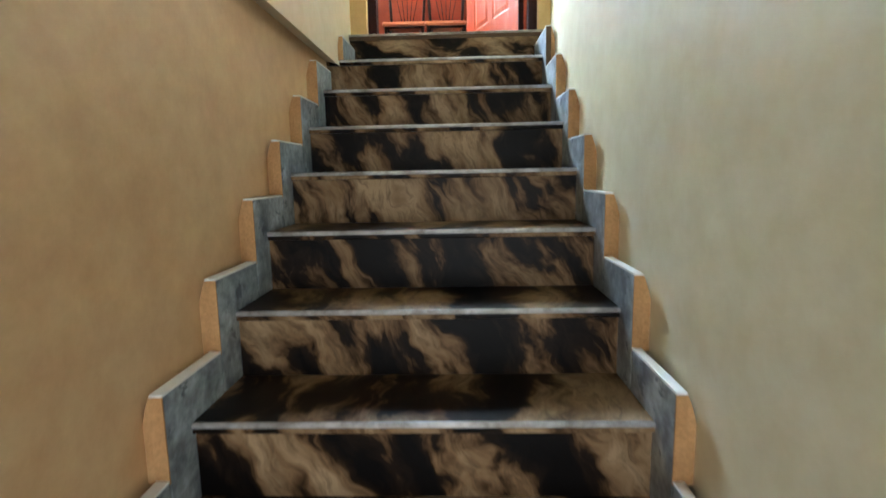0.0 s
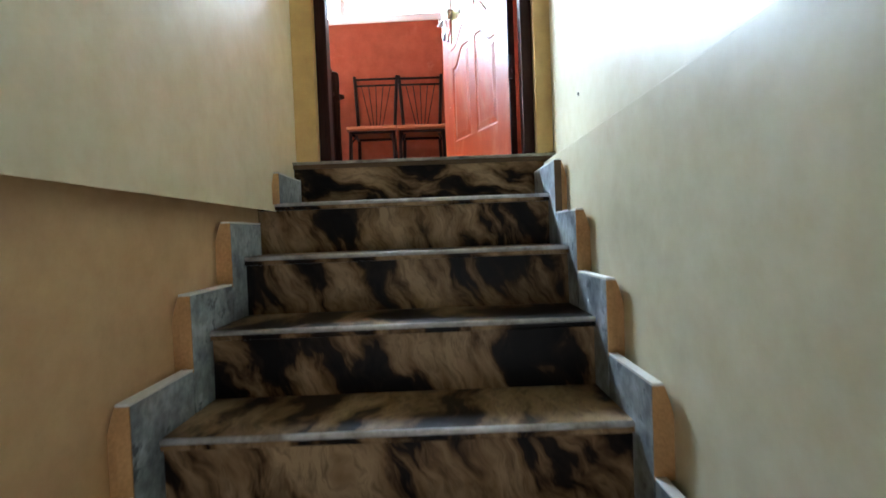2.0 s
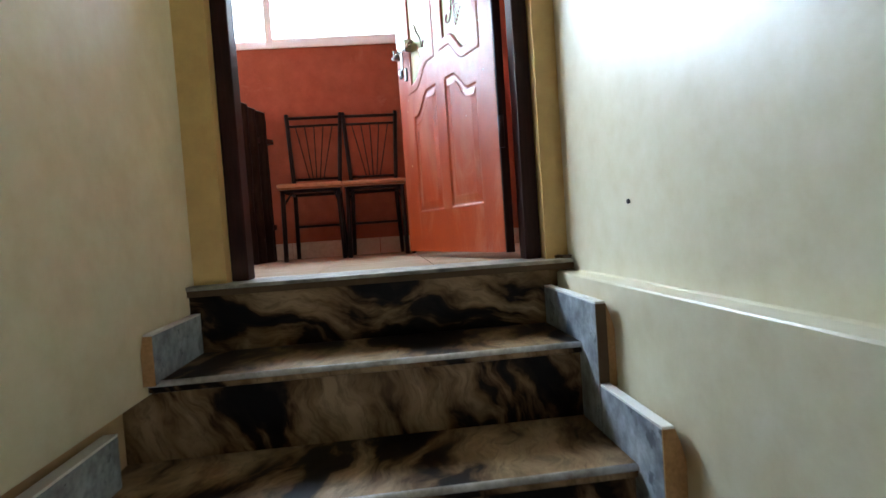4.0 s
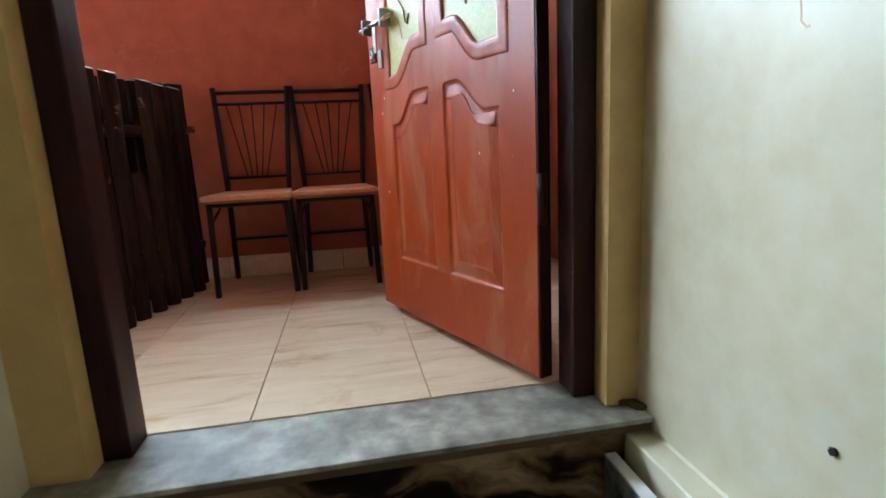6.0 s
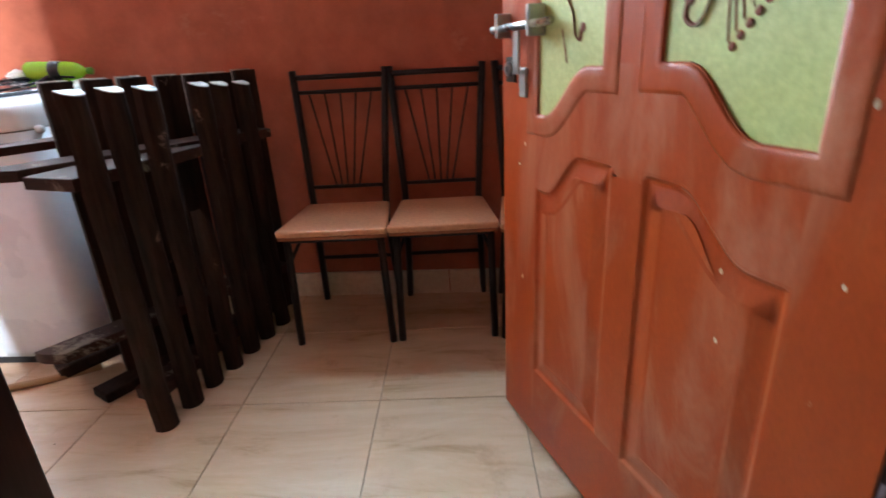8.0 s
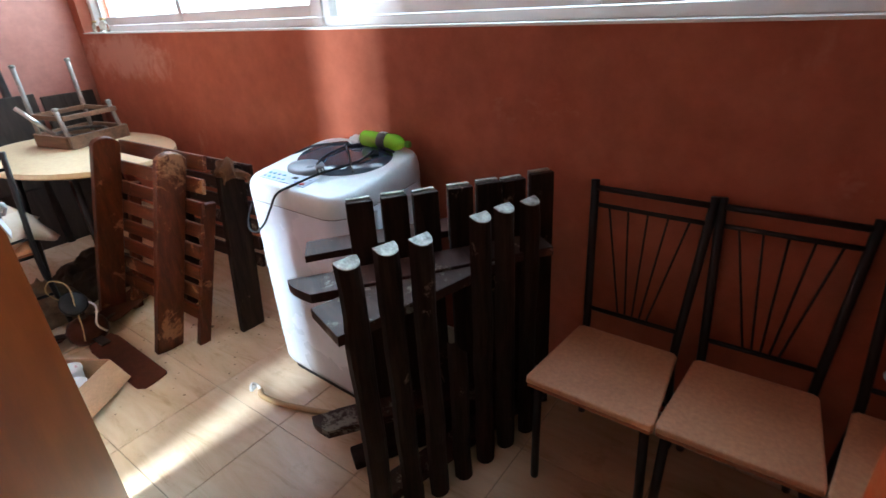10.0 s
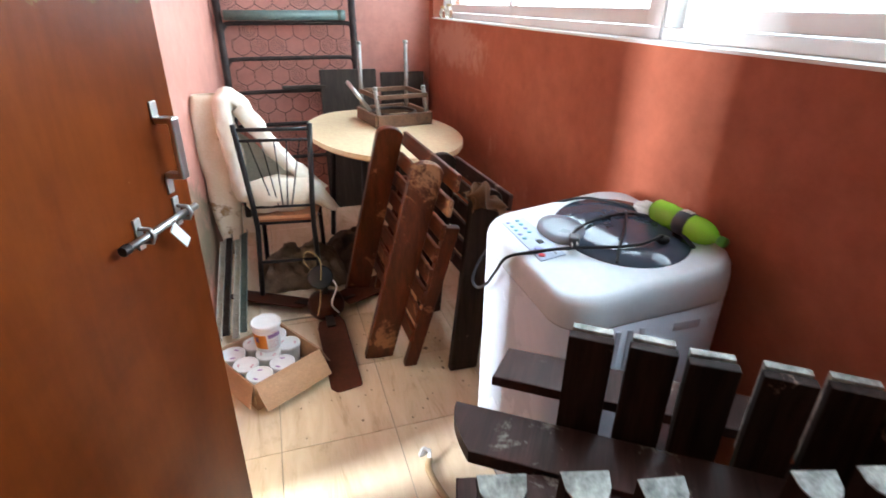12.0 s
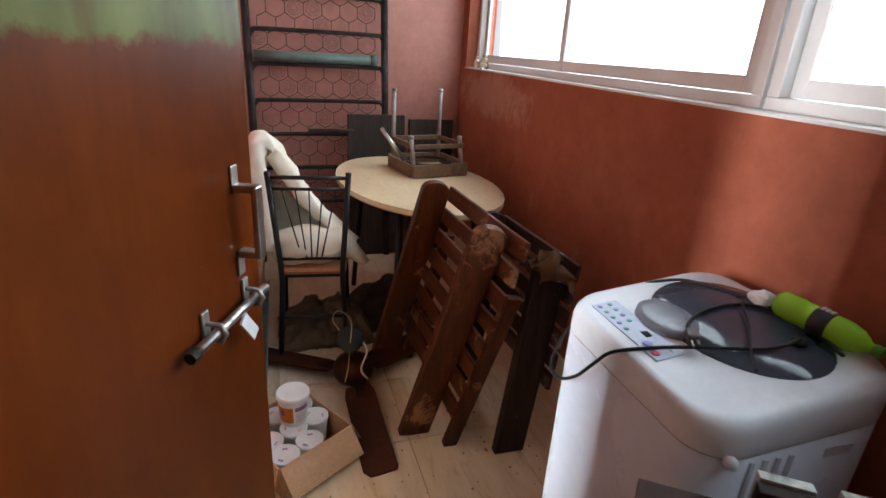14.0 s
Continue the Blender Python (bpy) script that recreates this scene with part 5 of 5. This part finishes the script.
bed_frame()
pipe = tagged(part("grey_pipe", tube(bmesh.new(), [(-4.305, 0.57, 1.318), (-4.305, 0.75, 1.319), (-4.305, 1.33, 1.322)], 0.031, 16), M_PIPE, None, "", True), "grey-green plastic pipe resting on a rung of the bed frame", "pipe")
part("pipe_collar", tube(bmesh.new(), [(-4.305, 1.285, 1.322), (-4.305, 1.335, 1.322)], 0.0335, 16), M_PIPE, pipe, "", True)

for y0, y1, z1, x in ((1.13, 1.52, 0.985, -4.22), (1.56, 1.88, 0.955, -4.26)):
    bb = tagged(part("wooden_board", block((-0.014, y0, 0), (0.014, y1, z1), 0.005), M_BOARD), "dusty dark wooden board standing behind the table", "board", "boards behind the table")
    bb.matrix_world = pose(x, 0, 0, 0, -3, 0)
stick = tagged(part("wooden_stick", beam(bmesh.new(), (-4.262, 0.88, 0.876), (-4.258, 1.17, 0.876), 0.03, 0.022, 0.005), M_BOARD), "short dark stick laid across the bed frame", "stick")

# rolled foam mat and the white cloth on the chair
mat = lumpy(8, 24, lambda u, v: (-3.30 + 0.09 * u + 0.03 * math.sin(v * 4), 0.450 + 0.075 * u * (0.4 + 0.6 * v) + 0.05 * (1 - v) * u, 0.16 + 0.83 * v), 0.018, 4.0, 1.0, 0.045)
tagged(part("foam_mat", mat, M_MAT, None, "", True), "stained beige foam mat standing folded against the wall", "foam mat")


def cushion(u, v):
    """A flat bag over the seat, drooping over its far side."""
    a = 2 * math.pi * v
    y = 0.62 + 0.46 * u
    r = 0.092 * (math.sin(math.pi * min(1.0, 0.08 + 0.95 * u)) ** 0.45)
    droop = -0.10 * ease((u - 0.72) / 0.28)
    return (-3.11 + 1.35 * r * math.cos(a), y, 0.520 + droop + r * math.sin(a))


tagged(part("cushion", lumpy(30, 24, cushion, 0.022, 9.0, 5.0), M_CLOTH, None, "", True), "off-white cloth bag lying on a chair seat", "cushion")


def along(path, radii, flat=1.0):
    """A soft padded roll through the points of a path; radii from end to end."""
    line = smooth_path(path, 10)

    def shape(u, v):
        k = min(len(line) - 1, int(u * (len(line) - 1)))
        p = line[k]
        d = (line[min(k + 1, len(line) - 1)] - line[max(k - 1, 0)]).normalized()
        side = d.cross(Vector((1, 0, 0))).normalized()
        fwd = side.cross(d)
        w = radii[0] + (radii[1] - radii[0]) * u
        w *= 0.25 + 0.75 * math.sin(math.pi * min(1, max(0, 0.04 + 0.92 * u))) ** 0.3
        a = 2 * math.pi * v
        c, s = math.cos(a), math.sin(a)
        c, s = math.copysign(abs(c) ** 0.5, c), math.copysign(abs(s) ** 0.5, s)
        return p + side * c * w + fwd * s * w * flat
    return shape


tagged(part("foam_pad", lumpy(30, 24, along([(-3.20, 0.525, 0.26), (-3.20, 0.518, 0.50), (-3.19, 0.508, 0.75), (-3.19, 0.500, 1.005)], (0.070, 0.086), 0.75), 0.014, 7.0, 8.0), M_MAT, None, "", True),
       "stained cream foam pad standing against the wall", "foam pad")
tagged(part("padded_cover", lumpy(60, 28, along([(-3.15, 0.605, 0.50), (-3.15, 0.592, 0.72), (-3.15, 0.575, 0.90), (-3.155, 0.592, 0.985), (-3.175, 0.640, 0.965), (-3.18, 0.715, 0.84), (-3.17, 0.80, 0.71), (-3.15, 0.91, 0.60), (-3.11, 1.01, 0.52)], (0.050, 0.032), 2.2), 0.015, 17.0, 8.0), M_CLOTH, None, "", True),
       "off-white padded cover folded over behind the chair", "padded cover")
# extra sheet that paints the shade in the hollow of the cover
tagged(part("grey_lining", lumpy(14, 14, lambda u, v: (-3.27 + 0.02 * math.sin(5 * u), 0.50 + 0.42 * u, 0.44 + (0.50 - 0.42 * u) * v), 0.02, 7.0, 4.0, 0.012), M_COVER_SHADE, None, "", True), "added sheet in the grey-green shade colour of the folded cover's inside", "lining")

def sack_pile(cx, cy, wx, wy, high, seed):
    """A heap of folded sacking on the floor: broad folds with small creases on top."""
    def shape(u, v):
        x, y = cx + wx * (u - 0.5), cy + wy * (v - 0.5)
        dome = (max(0.0, math.sin(math.pi * u)) * max(0.0, math.sin(math.pi * v))) ** 0.45
        fold = noise.noise(Vector((x * 9, y * 9, seed))) * 0.35 + abs(noise.noise(Vector((x * 22, y * 14, seed + 3)))) * 0.35
        return (x, y, 0.012 + high * dome * (0.62 + fold))
    return lumpy(44, 36, shape, 0.020, 26.0, seed, 0.006)


tagged(part("crumpled_cloth", sack_pile(-3.19, 0.86, 0.40, 0.46, 0.21, 2.0), M_SACK, None, "", True), "crumpled brown cloth bundle on the floor under the chair", "cloth bundle")
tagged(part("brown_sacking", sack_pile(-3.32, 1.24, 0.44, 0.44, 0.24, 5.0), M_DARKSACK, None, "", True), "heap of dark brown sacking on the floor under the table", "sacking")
tagged(part("fibre_board", block((-3.02, 0.62, 0.002), (-2.72, 0.90, 0.012), 0.002), M_SKIRTING), "pale board lying flat on the floor", "board")

# angle irons on the floor along the wall
for i, (dy, dz, mm) in enumerate(((0.0, 0.0, M_ANGLE), (0.035, 0.03, M_RUST), (0.075, 0.01, M_ANGLE), (0.11, 0.035, M_PIPE))):
    bm = bmesh.new()
    p, q = (-2.60, 0.445 + dy, 0.02 + dz), (-3.18, 0.47 + dy, 0.26 + dz)
    beam(bm, p, q, 0.030, 0.004, 0.0008)
    beam(bm, (p[0], p[1] + 0.015, p[2] + 0.013), (q[0], q[1] + 0.015, q[2] + 0.013), 0.004, 0.026, 0.0008)
    for k in range(7):
        t = 0.08 + 0.13 * k
        c = Vector(p).lerp(Vector(q), t)
        tube(bm, [c + Vector((0, 0, 0.0015)), c + Vector((0, 0, 0.0035))], 0.005, 8)
    tagged(part("angle_iron", bm, mm), "slotted steel angle bar propped along the wall", "angle iron", "angle bars")


def ceiling_fan():
    hub = Vector((-2.70, 0.935, 0.10))
    f = thing("ceiling_fan", Matrix.Translation(hub), "dismounted brown ceiling fan lying on the floor", "ceiling fan")
    part("motor", lathe(bmesh.new(), [(0.03, -0.075), (0.07, -0.07), (0.085, -0.045), (0.088, -0.01), (0.075, 0.02), (0.04, 0.035), (0.03, 0.04)], 28), M_FAN, f, "", True)
    part("down_rod", tube(bmesh.new(), [(0.0, 0, 0.03), (-0.03, 0.012, 0.16)], 0.013, 10), M_RUST, f, "", True)
    cup = lathe(bmesh.new(), [(0.02, 0), (0.05, 0.01), (0.058, 0.055), (0.05, 0.06)], 20, Matrix.Translation((-0.03, -0.015, 0.10)) @ Matrix.Rotation(radians(50), 4, "Y"))
    part("canopy", cup, M_BLACK, f, "", True)
    for ang, dip in ((2, -0.085), (122, -0.03), (232, -0.07)):
        r = Matrix.Rotation(radians(ang), 4, "Z")
        out = [(0.10, -0.050), (0.15, -0.063), (0.548, -0.064), (0.560, -0.057), (0.565, -0.048), (0.562, 0.054), (0.550, 0.062), (0.15, 0.063), (0.10, 0.050)]
        bm = prism(bmesh.new(), out, -0.003, 0.003, "z", 0.001)
        bmesh.ops.transform(bm, matrix=Matrix.Translation((0, 0, -0.035)) @ r @ Matrix.Rotation(math.asin(-dip / 0.565) * 0.72, 4, "Y") @ Matrix.Rotation(radians(9), 4, "X"), verts=bm.verts[:])
        bl = part("blade", bm, M_FAN, f)
        arm = beam(bmesh.new(), (0.06, 0, -0.035), (0.17, 0, -0.042), 0.04, 0.006, 0.001)
        bmesh.ops.transform(arm, matrix=r, verts=arm.verts[:])
        part("blade_iron", arm, M_RUST, bl)
    tw = smooth_path([(-0.02, -0.02, 0.12), (-0.04, -0.08, 0.20), (-0.02, -0.06, 0.26), (0.01, -0.01, 0.22), (0.03, -0.02, 0.10), (0.06, -0.03, 0.03), (0.10, -0.05, -0.02)], 6)
    part("wire", tube(bmesh.new(), tw, 0.0026, 6), M_WIRE, f, "yellowish connecting wire", True)
    part("wire", tube(bmesh.new(), smooth_path([(0.0, 0.03, 0.12), (0.06, 0.05, 0.10), (0.09, 0.02, 0.03), (0.08, 0.05, -0.03)], 6), 0.0045, 6), M_TUB, f, "", True)
    return f


ceiling_fan()


def paint_box():
    b = thing("cardboard_box", pose(-2.335, 0.660, 0, 0, 0, 32), "open cardboard box filled with white plastic tubs", "box")
    h, s, t = 0.118, 0.152, 0.004
    for a, c in (((-s, -s, 0), (s, -s + t, h)), ((-s, s - t, 0), (s, s, h)), ((-s, -s + t, 0), (-s + t, s - t, h)), ((s - t, -s + t, 0), (s, s - t, h))):
        part("side", block(a, c), M_BOX, b)
    part("bottom", block((-s + t, -s + t, 0), (s - t, s - t, t)), M_BOXIN, b)
    for ang, drop, ln in ((0, 64, 0.10), (90, 40, 0.10), (180, 75, 0.10), (270, 52, 0.11)):
        bm = block((-s + 0.004, 0, -0.0015), (s - 0.004, ln, 0.0015))
        bmesh.ops.transform(bm, matrix=Matrix.Rotation(radians(ang), 4, "Z") @ Matrix.Translation((0, s + 0.001, h)) @ Matrix.Rotation(radians(-drop), 4, "X"), verts=bm.verts[:])
        part("flap", bm, M_BOX, b)
    return b


paint_box()


def tub(x, y, z, rz, main=False, tint=M_TUBPINK):
    u = thing("plastic_tub", pose(x, y, z, 0, 0, rz) @ Matrix.Scale(1.12 if main else 0.93, 4), "white plastic tub with orange and purple print, standing on other tubs" if main else "white plastic tub with a closed lid in the box", "tub", "tubs in the box")
    h = 0.112
    part("pot", lathe(bmesh.new(), [(0.040, 0.0), (0.043, 0.003), (0.049, h - 0.02), (0.050, h - 0.012)], 28), M_TUB, u, "", True)
    lid = part("lid", lathe(bmesh.new(), [(0.052, h - 0.016), (0.053, h - 0.014), (0.053, h - 0.002), (0.050, h), (0.046, h - 0.003), (0.044, h - 0.004)], 28), M_TUB, u, "", True)
    if main:
        def patch(a0, a1, z0, z1, mat, lift=0.0006):
            bm = bmesh.new()
            n = 10
            lo, hi = [], []
            for i in range(n + 1):
                a = radians(a0 + (a1 - a0) * i / n)
                for zz, acc in ((z0, lo), (z1, hi)):
                    r = 0.043 + 0.006 * (zz - 0.003) / (h - 0.023) + lift
                    acc.append(bm.verts.new((r * math.cos(a), r * math.sin(a), zz)))
            for i in range(n):
                bm.faces.new((lo[i], lo[i + 1], hi[i + 1], hi[i]))
            bmesh.ops.solidify(bm, geom=bm.faces[:], thickness=0.0005)
            part("print", bm, mat, u)
        patch(-75, 5, 0.018, 0.078, M_TUBORANGE)
        patch(12, 70, 0.062, 0.078, M_TUBPURPLE)
        patch(-48, -30, 0.045, 0.066, M_TUBPURPLE, 0.0012)
        for i in range(4):
            patch(14, 62, 0.022 + 0.009 * i, 0.025 + 0.009 * i, M_TUBPINK, 0.0008)
        patch(30, 55, 0.084, 0.088, M_TUBPINK, 0.004)
    else:
        for k in range(2):
            a = rz * 0.1 + k * 2.6
            part("lid_print", block((-0.010, -0.004, 0), (0.010, 0.004, 0.0012), 0.0, Matrix.Translation((0.030 * math.cos(a), 0.030 * math.sin(a), h - 0.004)) @ Matrix.Rotation(a + 1.57, 4, "Z")), tint, lid)
    return u


BX = pose(-2.335, 0.660, 0, 0, 0, 32)
for i, (lx, ly) in enumerate(((-0.097, -0.096), (0.003, -0.097), (0.097, -0.094), (-0.096, 0.004), (-0.095, 0.097), (0.004, 0.003), (0.097, 0.006), (0.004, 0.097))):
    p = BX @ Vector((lx, ly, 0.006))
    tub(p.x, p.y, p.z, 40 * i, tint=M_TUBPINK if i % 2 else M_TUBPURPLE)
p = BX @ Vector((-0.030, 0.030, 0.0))
tub(p.x, p.y, 0.1105, -8, True)
tagged(part("packing_block", block((-0.13, -0.13, 0.004), (0.13, 0.13, 0.0055), 0, BX), M_BOXIN), "flat cardboard liner inside the box", "liner")

# small jars on the sill
for x, r, h in ((-4.20, 0.022, 0.06), (-4.05, 0.026, 0.075)):
    j = thing("glass_jar", pose(x, yw(x) + 0.035, SILL + 0.008), "small clear glass jar on the window sill", "jar", "jars on the sill")
    part("jar_body", lathe(bmesh.new(), [(r, 0), (r, h * 0.7), (r * 0.6, h * 0.85), (r * 0.6, h)], 18), M_JAR, j, "", True).visible_shadow = False
    part("jar_cap", lathe(bmesh.new(), [(r * 0.65, h), (r * 0.65, h + 0.012)], 18), M_WIRE, j, "", True)

# nail on the stair wall
tagged(part("nail", rod((0.556, -0.31, 0.155), (0.539, -0.31, 0.157), 0.0060, 6), M_RUST), "rusty nail stub in the stair wall", "nail")

structure("plaster_crack", tube(bmesh.new(), [(0.5455, -0.203, 0.735), (0.5455, -0.207, 0.712), (0.5455, -0.208, 0.698), (0.5455, -0.217, 0.689), (0.5455, -0.222, 0.690)], 0.0022, 6), M_OCHRE, "short ochre crack in the stair wall plaster")

# crumbs of bark and plaster on the tiles
rng = random.Random(11)
bm = bmesh.new()
for i in range(150):
    cx, cy = rng.gauss(-2.35, 0.42), rng.uniform(0.62, 1.55)
    if not (-3.3 < cx < -1.85) or math.hypot(cx + 2.335, cy - 0.66) < 0.24:
        continue
    r = rng.uniform(0.0015, 0.006) * (2.2 if i % 17 == 0 else 1)
    a0 = rng.uniform(0, 6.28)
    ring = [bm.verts.new((cx + r * rng.uniform(0.6, 1.8) * math.cos(a0 + k * 1.257), cy + r * rng.uniform(0.5, 1.2) * math.sin(a0 + k * 1.257), 0.0012)) for k in range(5)]
    tip = bm.verts.new((cx, cy, 0.0012 + r * 0.5))
    for k in range(5):
        bm.faces.new((ring[k], ring[(k + 1) % 5], tip))
    bm.faces.new(ring[::-1])
tagged(part("floor_litter", bm, M_SACK), "brown crumbs and dry litter scattered on the floor tiles", "litter", kind="stuff")

# ---- floor tiles ----
room_floor = thing("floor", Matrix(), "pale beige stone floor tiles with brown streaks and dark joints", "floor", kind="structure")
GX, GY, TS = -1.890, 1.090, 0.400
shared = {}
for i in range(-7, 8):
    for j in range(-3, 4):
        x0, y0 = GX + i * TS, GY + j * TS
        a, b = max(x0 + 0.0015, -4.5), min(x0 + TS - 0.0015, 0.96)
        c, d = max(y0 + 0.0015, 0.2845), min(y0 + TS - 0.0015, 2.05)
        if b - a < 0.02 or d - c < 0.02:
            continue
        key = (round(b - a, 4), round(d - c, 4))
        if key not in shared:
            t = part("floor_tile", block((0, 0, -0.008), (b - a, d - c, 0.0), 0.0012), M_TILE, room_floor)
            shared[key] = t.data
        else:
            t = new("floor_tile", shared[key])
            t.parent = room_floor
        t.location = (a, c, 0.0)
